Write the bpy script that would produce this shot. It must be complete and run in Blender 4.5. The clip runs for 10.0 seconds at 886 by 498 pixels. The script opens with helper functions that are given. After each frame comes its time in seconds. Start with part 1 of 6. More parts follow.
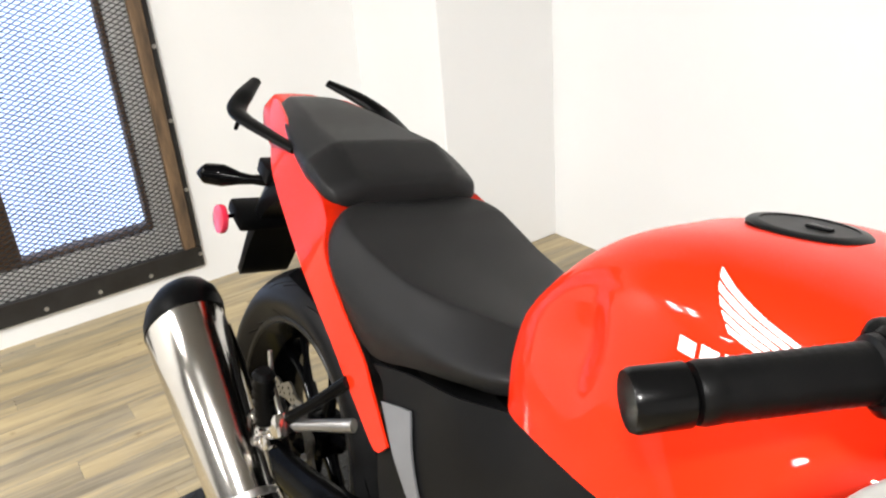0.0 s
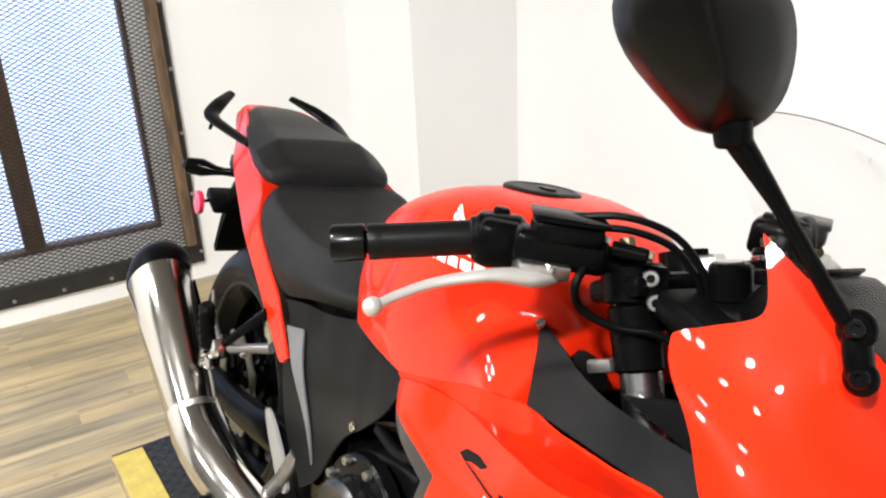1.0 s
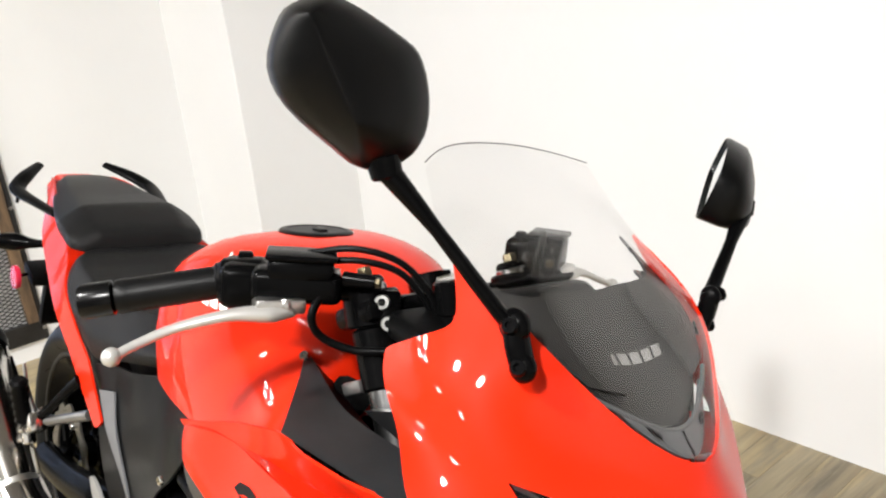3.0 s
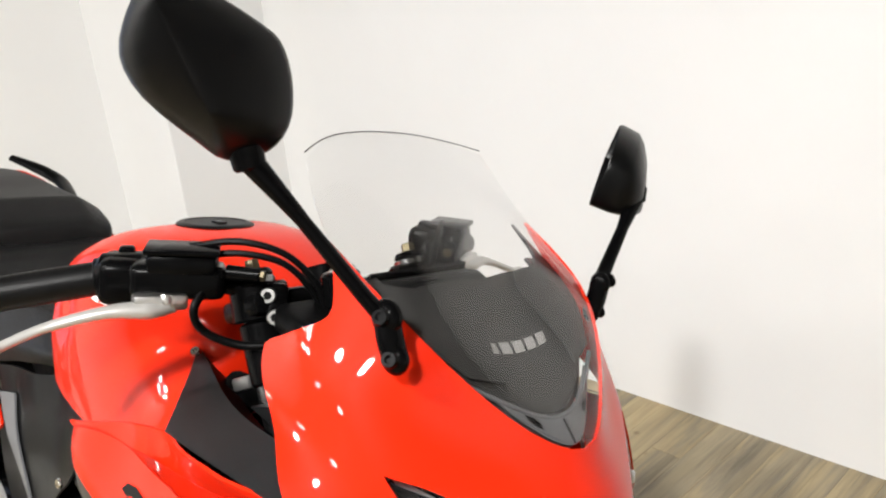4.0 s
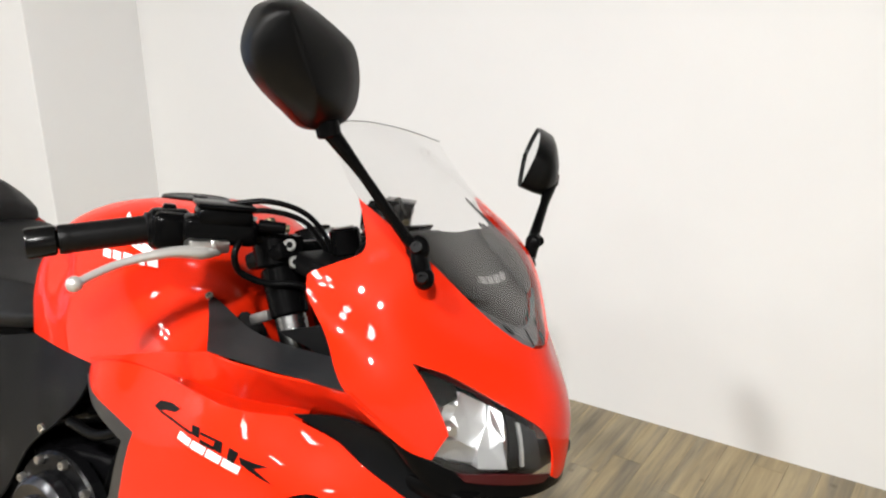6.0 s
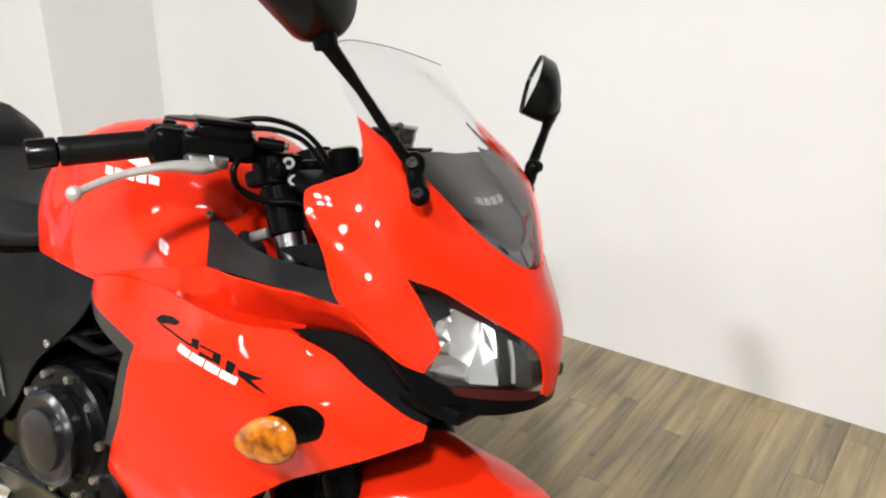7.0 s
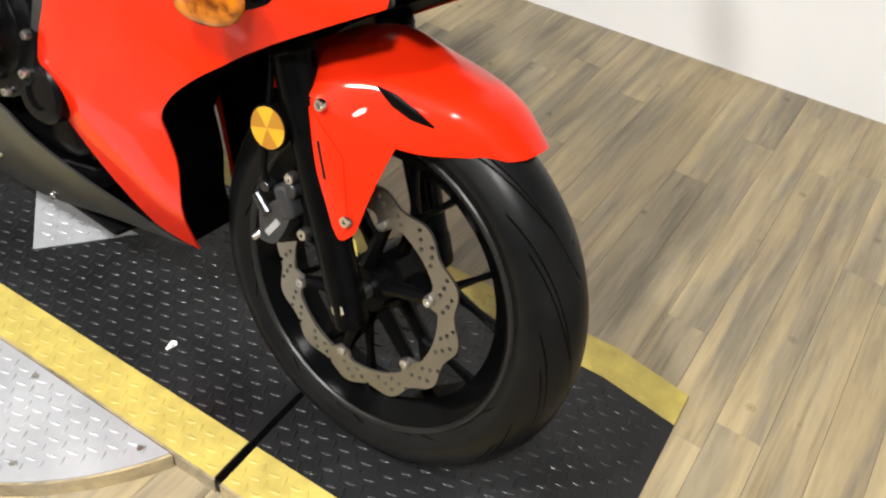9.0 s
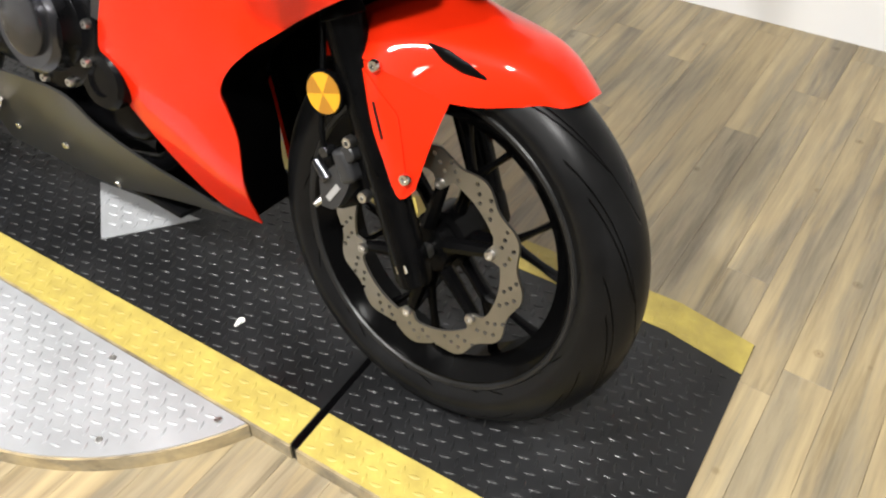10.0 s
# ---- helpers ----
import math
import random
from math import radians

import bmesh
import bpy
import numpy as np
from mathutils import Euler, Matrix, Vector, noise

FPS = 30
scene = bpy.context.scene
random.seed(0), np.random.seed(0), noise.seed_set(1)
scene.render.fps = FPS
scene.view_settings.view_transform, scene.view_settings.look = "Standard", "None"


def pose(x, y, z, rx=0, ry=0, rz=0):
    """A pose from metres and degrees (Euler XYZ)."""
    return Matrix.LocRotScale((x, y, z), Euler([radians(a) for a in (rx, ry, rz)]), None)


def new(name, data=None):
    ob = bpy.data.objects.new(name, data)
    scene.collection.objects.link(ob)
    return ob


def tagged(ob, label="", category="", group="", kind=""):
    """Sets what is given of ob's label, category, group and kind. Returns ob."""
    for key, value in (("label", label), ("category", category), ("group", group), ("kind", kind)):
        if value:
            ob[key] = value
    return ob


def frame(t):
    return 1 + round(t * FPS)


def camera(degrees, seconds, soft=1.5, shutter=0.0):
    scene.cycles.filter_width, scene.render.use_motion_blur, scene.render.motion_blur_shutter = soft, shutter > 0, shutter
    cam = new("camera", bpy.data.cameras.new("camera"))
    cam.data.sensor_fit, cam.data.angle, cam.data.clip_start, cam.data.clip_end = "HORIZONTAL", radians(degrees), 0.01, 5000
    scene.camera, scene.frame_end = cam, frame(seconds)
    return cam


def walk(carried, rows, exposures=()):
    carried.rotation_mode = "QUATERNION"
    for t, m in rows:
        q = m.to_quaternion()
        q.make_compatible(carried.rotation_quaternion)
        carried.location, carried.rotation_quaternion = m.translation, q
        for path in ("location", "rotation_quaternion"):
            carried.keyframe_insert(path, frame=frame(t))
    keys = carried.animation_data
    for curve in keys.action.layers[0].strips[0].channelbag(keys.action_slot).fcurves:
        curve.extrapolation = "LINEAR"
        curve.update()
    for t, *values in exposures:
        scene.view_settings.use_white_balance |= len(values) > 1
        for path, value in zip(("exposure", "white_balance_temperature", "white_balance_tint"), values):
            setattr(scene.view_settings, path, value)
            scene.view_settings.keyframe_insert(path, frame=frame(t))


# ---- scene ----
cam = camera(55.91, 10.0, soft=2.2)
ROWS = [  # seconds, x, y, z, turn about x, y, z
    (0, -0.2093, -0.385, 1.2978, 64.43, 4.36, 55.8),
    (0.5, -0.0302, -0.4076, 1.3239, 65.59, 4.43, 55.59),
    (1, 0.2324, -0.4003, 1.3286, 67.45, 2.57, 58.9),
    (1.5, 0.3454, -0.3804, 1.3307, 67.31, 3.18, 55.8),
    (2, 0.3541, -0.3534, 1.3328, 67.64, 5.3, 53.63),
    (2.5, 0.3621, -0.3315, 1.3372, 68.56, 6.04, 51.36),
    (2.7, 0.3675, -0.3258, 1.3372, 69.14, 5.64, 50.81),
    (3.8, 0.3962, -0.2836, 1.3265, 69.78, 5.38, 46.02),
    (4, 0.4063, -0.2678, 1.3276, 68.67, 5.03, 45.83),
    (4.5, 0.415, -0.2452, 1.3161, 68.14, 2.27, 43.87),
    (5, 0.4202, -0.3485, 1.3357, 69.16, 1.18, 40.71),
    (5.2, 0.4214, -0.4205, 1.3487, 68.96, 1.99, 37.63),
    (6.3, 0.4522, -0.6095, 1.3619, 69.92, -0.57, 33.95),
    (6.5, 0.4607, -0.6084, 1.3583, 70.21, -0.46, 34.79),
    (7, 0.4639, -0.6026, 1.3327, 66.1, -0.96, 35.31),
    (7.5, 0.4577, -0.5926, 1.2915, 61.26, -0.89, 35.68),
    (8, 0.4517, -0.5963, 1.2361, 56.3, -2.82, 34.21),
    (8.5, 0.4565, -0.6093, 1.2009, 51.83, -2.95, 33.21),
    (9, 0.4663, -0.6232, 1.1573, 46.87, -4.86, 33.84),
    (9.5, 0.4741, -0.6421, 1.1401, 45.27, -5.09, 34.64),
    (10, 0.4774, -0.6694, 1.1318, 46.39, -0.18, 33.79),
]
walk(cam, [(t, pose(x, y, z, rx, ry, rz)) for t, x, y, z, rx, ry, rz in ROWS],
     exposures=[(0.0, 0.05), (2.5, 0.02), (4.0, -0.19), (5.0, -0.26), (6.5, -0.31), (8.0, -0.28), (9.0, -0.2), (10.0, -0.12)])

# ---- world and lamps ----
world = bpy.data.worlds.new("world")
scene.world = world
world.use_nodes = True
world.node_tree.nodes["Background"].inputs["Color"].default_value = (0.75, 0.84, 1.0, 1)
world.node_tree.nodes["Background"].inputs["Strength"].default_value = 0.25
LAMP_POWER = 105.0
LAMP_COLOR = (1.0, 0.987, 0.964)
LAMPS = [(-2.45, -1.95, 0.10), (-2.10, -1.95, 0.10), (-2.45, -1.60, 0.10), (-2.10, -1.60, 0.10), (-0.45, -1.45, 1.10), (0.80, -1.45, 1.35)]   # x, y, share of the power
PANELS = [(-1.5, -3.45, 0.32), (0.35, -3.55, 0.36)]   # wide round lights, added unseen as soft fill: x, y, share


# ---- materials ----
def shader(name, base, rough=0.5, metal=0.0, coat=0.0, vary=0.0, scale=8.0, bump=0.0, bump_scale=60.0, stretch=(1, 1, 1), spec=0.5, coat_rough=0.03, alpha=1.0, second=None, rough_vary=0.0):
    m = bpy.data.materials.new(name)
    m.use_nodes = True
    nt = m.node_tree
    b = nt.nodes["Principled BSDF"]
    b.inputs["Base Color"].default_value = (*base, 1)
    b.inputs["Roughness"].default_value = rough
    b.inputs["Metallic"].default_value = metal
    b.inputs["Coat Weight"].default_value = coat
    b.inputs["Coat Roughness"].default_value = coat_rough
    b.inputs["Specular IOR Level"].default_value = spec
    tc = nt.nodes.new("ShaderNodeTexCoord")
    mp = nt.nodes.new("ShaderNodeMapping")
    mp.inputs["Scale"].default_value = stretch
    nt.links.new(tc.outputs["Object"], mp.inputs["Vector"])
    if vary or second or rough_vary:
        n = nt.nodes.new("ShaderNodeTexNoise")
        n.inputs["Scale"].default_value = scale
        n.inputs["Detail"].default_value = 6
        n.inputs["Roughness"].default_value = 0.6
        nt.links.new(mp.outputs["Vector"], n.inputs["Vector"])
        if vary or second:
            r = nt.nodes.new("ShaderNodeValToRGB")
            r.color_ramp.elements[0].position, r.color_ramp.elements[1].position = 0.32, 0.68
            lo = second or tuple(max(0, c * (1 - vary)) for c in base)
            hi = base if second else tuple(min(1, c * (1 + vary)) for c in base)
            r.color_ramp.elements[0].color, r.color_ramp.elements[1].color = (*lo, 1), (*hi, 1)
            nt.links.new(n.outputs["Fac"], r.inputs["Fac"])
            nt.links.new(r.outputs["Color"], b.inputs["Base Color"])
        if rough_vary:
            q = nt.nodes.new("ShaderNodeMapRange")
            q.inputs["To Min"].default_value, q.inputs["To Max"].default_value = max(0, rough - rough_vary), min(1, rough + rough_vary)
            nt.links.new(n.outputs["Fac"], q.inputs["Value"])
            nt.links.new(q.outputs["Result"], b.inputs["Roughness"])
    if bump:
        n2 = nt.nodes.new("ShaderNodeTexNoise")
        n2.inputs["Scale"].default_value = bump_scale
        n2.inputs["Detail"].default_value = 4
        bp = nt.nodes.new("ShaderNodeBump")
        bp.inputs["Strength"].default_value = bump
        bp.inputs["Distance"].default_value = 0.002
        nt.links.new(mp.outputs["Vector"], n2.inputs["Vector"])
        nt.links.new(n2.outputs["Fac"], bp.inputs["Height"])
        nt.links.new(bp.outputs["Normal"], b.inputs["Normal"])
    return m


def glass(name, color=(1, 1, 1), rough=0.0, clear=0.93):
    """Thin clear sheet: mostly passes light, reflects by Fresnel."""
    m = bpy.data.materials.new(name)
    m.use_nodes = True
    nt = m.node_tree
    nt.nodes.remove(nt.nodes["Principled BSDF"])
    out = nt.nodes["Material Output"]
    tr, gl, mix, fr = (nt.nodes.new(k) for k in ("ShaderNodeBsdfTransparent", "ShaderNodeBsdfGlossy", "ShaderNodeMixShader", "ShaderNodeLayerWeight"))
    tr.inputs["Color"].default_value = (*[c * clear for c in color], 1)
    gl.inputs["Roughness"].default_value = rough
    fr.inputs["Blend"].default_value = 0.5
    pw, ad = nt.nodes.new("ShaderNodeMath"), nt.nodes.new("ShaderNodeMath")
    pw.operation, ad.operation = "POWER", "MULTIPLY_ADD"
    pw.inputs[1].default_value = 5.0
    ad.inputs[1].default_value, ad.inputs[2].default_value = 0.7, 0.035
    nt.links.new(fr.outputs["Facing"], pw.inputs[0])
    nt.links.new(pw.outputs[0], ad.inputs[0])
    nt.links.new(ad.outputs[0], mix.inputs["Fac"])
    nt.links.new(tr.outputs["BSDF"], mix.inputs[1])
    nt.links.new(gl.outputs["BSDF"], mix.inputs[2])
    nt.links.new(mix.outputs["Shader"], out.inputs["Surface"])
    return m


def glow(name, color, strength):
    m = bpy.data.materials.new(name)
    m.use_nodes = True
    b = m.node_tree.nodes["Principled BSDF"]
    b.inputs["Base Color"].default_value = (*color, 1)
    b.inputs["Emission Color"].default_value = (*color, 1)
    b.inputs["Emission Strength"].default_value = strength
    return m


RED = shader("red_paint", (0.60, 0.0170, 0.0026), 0.42, coat=0.58, coat_rough=0.02, vary=0.03, scale=3, spec=0.04)
RED.node_tree.nodes["Principled BSDF"].inputs["Coat IOR"].default_value = 1.41
DARKRED = shader("dark_red_trim", (0.035, 0.0012, 0.002), 0.3, spec=0.3)
BLACK_MATTE = shader("black_plastic", (0.0018, 0.0018, 0.0019), 0.32, spec=0.05, vary=0.2, scale=30, bump=0.12, bump_scale=600)
GREY_PLASTIC = shader("grey_plastic", (0.0040, 0.0041, 0.0044), 0.3, spec=0.06, vary=0.12, scale=20, rough_vary=0.06)
# base grey raised to carry the pale haze the screen reflects
DASH_GREY = shader("inner_cowl_plastic", (0.024, 0.0235, 0.023), 0.42, spec=0.25, vary=0.15, scale=20, bump=0.1, bump_scale=500)
SILVER_TRIM = shader("silver_grey_trim", (0.10, 0.102, 0.106), 0.42, metal=0.3, vary=0.08, scale=20)
BLACK_GLOSS = shader("black_gloss_paint", (0.0014, 0.0014, 0.0016), 0.18, spec=0.06, rough_vary=0.06)
BLACK_METAL = shader("black_metal", (0.0018, 0.0018, 0.0019), 0.24, spec=0.05, vary=0.3, scale=25, rough_vary=0.08)
RUBBER = shader("tyre_rubber", (0.0018, 0.0018, 0.0019), 0.34, spec=0.05, vary=0.25, scale=14, bump=0.2, bump_scale=300, rough_vary=0.1)


def tyre_material(name, half, r):
    """Rubber with slanted grooves round the tread: lines of an angle about the wheel's axle that sweep outwards."""
    m = shader(name, (0.0050, 0.0050, 0.0052), 0.34, spec=0.10, vary=0.25, scale=14, rough_vary=0.1)
    nt = m.node_tree
    b = nt.nodes["Principled BSDF"]
    tc, sep = nt.nodes.new("ShaderNodeTexCoord"), nt.nodes.new("ShaderNodeSeparateXYZ")
    nt.links.new(tc.outputs["Object"], sep.inputs[0])
    def math_node(op, a, c=0.0, d=0.0):
        n = nt.nodes.new("ShaderNodeMath")
        n.operation = op
        for k, v in enumerate((a, c, d)):
            if isinstance(v, (int, float)):
                n.inputs[k].default_value = v
            else:
                nt.links.new(v, n.inputs[k])
        return n.outputs[0]
    ang = math_node("ARCTAN2", sep.outputs["Z"], sep.outputs["X"])
    lat = math_node("DIVIDE", sep.outputs["Y"], half)
    q = math_node("ABSOLUTE", lat)
    side = math_node("MULTIPLY", math_node("SIGN", lat), 0.21)
    total = None
    for s0, s1, sweep, off in ((0.03, 0.88, 0.95, 0.0), (0.34, 0.84, 0.52, 0.34)):
        run = math_node("DIVIDE", math_node("SUBTRACT", q, s0), s1 - s0)
        bent = math_node("MULTIPLY", math_node("POWER", math_node("MAXIMUM", run, 0.0), 1.5), sweep)
        ph = math_node("MULTIPLY", math_node("SUBTRACT", math_node("ADD", ang, math_node("ADD", side, off)), bent), 11 / (2 * math.pi))
        d = math_node("ABSOLUTE", math_node("SUBTRACT", math_node("FRACT", ph), 0.5))
        line = math_node("SMOOTH_MIN", math_node("MAXIMUM", math_node("SUBTRACT", 1.0, math_node("MULTIPLY", d, 2 * math.pi * r / 11 / 0.0052)), 0.0), 1.0, 0.2)
        inside_band = math_node("MULTIPLY", math_node("GREATER_THAN", q, s0), math_node("LESS_THAN", q, s1))
        part_line = math_node("MULTIPLY", line, inside_band)
        total = part_line if total is None else math_node("MAXIMUM", total, part_line)
    groove = nt.nodes.new("ShaderNodeMix")
    groove.data_type = "RGBA"
    nt.links.new(total, groove.inputs["Factor"])
    nt.links.new(b.inputs["Base Color"].links[0].from_socket, groove.inputs[6])
    # shade inside the grooves is painted: near-black base, gloss taken out
    groove.inputs[7].default_value = (0.0008, 0.0008, 0.0008, 1)
    nt.links.new(groove.outputs[2], b.inputs["Base Color"])
    nt.links.new(math_node("MULTIPLY", math_node("SUBTRACT", 1.0, total), 0.11), b.inputs["Specular IOR Level"])
    bp = nt.nodes.new("ShaderNodeBump")
    bp.invert = True
    bp.inputs["Strength"].default_value, bp.inputs["Distance"].default_value = 0.9, 0.004
    nt.links.new(total, bp.inputs["Height"])
    nt.links.new(bp.outputs["Normal"], b.inputs["Normal"])
    return m


FRONT_TYRE = tyre_material("front_tyre_rubber", 0.060, 0.2975)
REAR_TYRE = tyre_material("rear_tyre_rubber", 0.080, 0.312)
GRIP = shader("grip_rubber", (0.0030, 0.0030, 0.0031), 0.36, spec=0.13, vary=0.2, scale=40, bump=0.12, bump_scale=900)
BAR_BLACK = shader("satin_black_bar", (0.0022, 0.0022, 0.0023), 0.22, spec=0.16)
BRASS = shader("dull_brass", (0.10, 0.082, 0.050), 0.45, metal=0.9, vary=0.1, scale=30)
VINYL = shader("seat_vinyl", (0.0085, 0.0084, 0.0085), 0.36, spec=0.13, vary=0.15, scale=15, bump=0.3, bump_scale=1400, rough_vary=0.05)
CHROME = shader("polished_steel", (0.62, 0.61, 0.59), 0.12, metal=1.0, rough_vary=0.04, scale=6)
PIPE = shader("brushed_exhaust_steel", (0.62, 0.60, 0.565), 0.15, metal=1.0, vary=0.06, scale=9, rough_vary=0.05)
STEEL = shader("satin_steel", (0.55, 0.54, 0.52), 0.32, metal=1.0, vary=0.1, scale=30, rough_vary=0.08)
DISC = shader("brake_disc_steel", (0.26, 0.248, 0.225), 0.42, metal=1.0, vary=0.08, scale=20)
CASE_STEEL = shader("dull_bolt_steel", (0.20, 0.197, 0.19), 0.34, metal=1.0, vary=0.15, scale=60, rough_vary=0.08)
ALLOY = shader("cast_alloy", (0.26, 0.255, 0.25), 0.38, metal=0.9, vary=0.12, scale=30, bump=0.15, bump_scale=300)
CASE = shader("engine_case", (0.0025, 0.0025, 0.0028), 0.20, spec=0.08, metal=0.0, vary=0.2, scale=20, bump=0.2, bump_scale=250)
ACCENT = shader("dark_silver_accent", (0.10, 0.102, 0.108), 0.40, vary=0.08, scale=20)
DUCT = shader("satin_duct_plastic", (0.026, 0.0267, 0.0285), 0.3, spec=0.35, vary=0.15, scale=14, bump=0.1, bump_scale=500)
AMBER = shader("amber_plastic", (0.50, 0.150, 0.004), 0.16, second=(0.10, 0.020, 0.001), scale=55, coat=0.4, bump=0.5, bump_scale=90)
YELLOW_REFLEX = shader("yellow_reflector", (0.50, 0.25, 0.008), 0.36, coat=0.2)
# darker copy of the same plastic, for facets turned from the light
YELLOW_REFLEX_SHADED = shader("shaded_yellow_reflector", (0.27, 0.115, 0.006), 0.36, coat=0.2)
MIRROR_SHELL = shader("satin_black_shell", (0.0020, 0.0020, 0.0021), 0.30, spec=0.14, rough_vary=0.05, bump=0.05, bump_scale=700)
REFLEX_RED = shader("red_reflector_plastic", (0.55, 0.02, 0.05), 0.2, coat=0.8)
WHITE_DECAL = shader("white_decal", (0.82, 0.80, 0.78), 0.35, coat=0.4)
BLACK_DECAL = shader("black_decal", (0.003, 0.003, 0.003), 0.4, spec=0.12)
GREY_DECAL = shader("pale_grey_print", (0.24, 0.235, 0.23), 0.5)
MIRROR = shader("mirror_glass", (0.86, 0.88, 0.88), 0.02, metal=1.0)
LEVER = shader("bare_alloy_lever", (0.46, 0.45, 0.43), 0.36, metal=0.55, vary=0.06, scale=20)
COVER_ALLOY = shader("dark_satin_alloy", (0.055, 0.055, 0.060), 0.22, metal=0.90, vary=0.12, scale=20)
CALIPER = shader("grey_caliper_paint", (0.018, 0.0183, 0.0195), 0.38, spec=0.35, vary=0.2, scale=30)
FORK_TUBE = shader("brushed_fork_tube", (0.30, 0.30, 0.30), 0.26, metal=1.0, vary=0.15, scale=8, rough_vary=0.06)
RIM_BLACK = shader("black_rim_paint", (0.0015, 0.0015, 0.0016), 0.14, spec=0.05, rough_vary=0.05)
# lighter than the rim paint: the flange's glint is put into the colour
RIM_GLINT = shader("rim_edge_glint", (0.014, 0.014, 0.014), 0.32, metal=0.3, spec=0.2, vary=0.3, scale=20, rough_vary=0.08)
PAN_GREY = shader("satin_grey_pan", (0.040, 0.040, 0.040), 0.30, metal=0.5, vary=0.15, scale=12, rough_vary=0.05)
REFLECTOR_BOWL = shader("headlight_reflector", (0.90, 0.90, 0.90), 0.46, metal=1.0, rough_vary=0.05)
SCREEN = glass("clear_screen", (1, 1, 1), 0.02, 0.985)
LENS = glass("headlight_lens", (0.98, 0.99, 1.0), 0.02, 0.93)
YELLOW = shader("yellow_tape", (0.47, 0.375, 0.085), 0.50, second=(0.34, 0.265, 0.065), scale=22, bump=0.1, bump_scale=200, rough_vary=0.1)
PLATE_BLACK = shader("black_tread_plate", (0.0130, 0.0133, 0.0142), 0.36, metal=0.30, vary=0.35, scale=7, rough_vary=0.12)
PLATE_ALU = shader("aluminium_tread_plate", (0.42, 0.43, 0.445), 0.48, metal=0.45, vary=0.10, scale=9, rough_vary=0.12)
WALL = shader("white_wall_paint", (0.815, 0.817, 0.815), 0.62, vary=0.02, scale=1.2, bump=0.06, bump_scale=160)
# dark only to keep reflections in red and black parts low
UNSEEN_DARK_WALL = shader("unseen_dark_wall", (0.09, 0.09, 0.091), 0.7, vary=0.08, scale=1.5)
# pale so that the unseen east wall throws light on the wall projection
BOUNCE_WALL = shader("pale_bounce_wall", (0.66, 0.66, 0.655), 0.7, vary=0.05, scale=1.5)
# ceiling tone set low to cut bounce and reflections
CEIL = shader("unseen_dark_ceiling", (0.20, 0.20, 0.198), 0.8, vary=0.03, scale=2)
FRAME_BLACK = shader("black_steel_frame", (0.020, 0.019, 0.019), 0.42, metal=0.3, vary=0.4, scale=12, rough_vary=0.1)
OLD_WOOD = shader("stained_old_wood", (0.17, 0.105, 0.055), 0.62, second=(0.045, 0.028, 0.016), scale=14, stretch=(3, 3, 0.6), bump=0.3, bump_scale=80)
SASH = shader("brown_window_sash", (0.115, 0.058, 0.026), 0.5, vary=0.3, scale=12, stretch=(3, 3, 0.5))
MESH_STEEL = shader("dark_expanded_metal", (0.045, 0.044, 0.046), 0.45, metal=0.6, vary=0.3, scale=20)
DAYLIGHT = glow("frosted_daylight", (0.66, 0.77, 1.0), 1.55)
LAMP_FACE = glow("lamp_face", (1.0, 0.95, 0.88), 14.0)


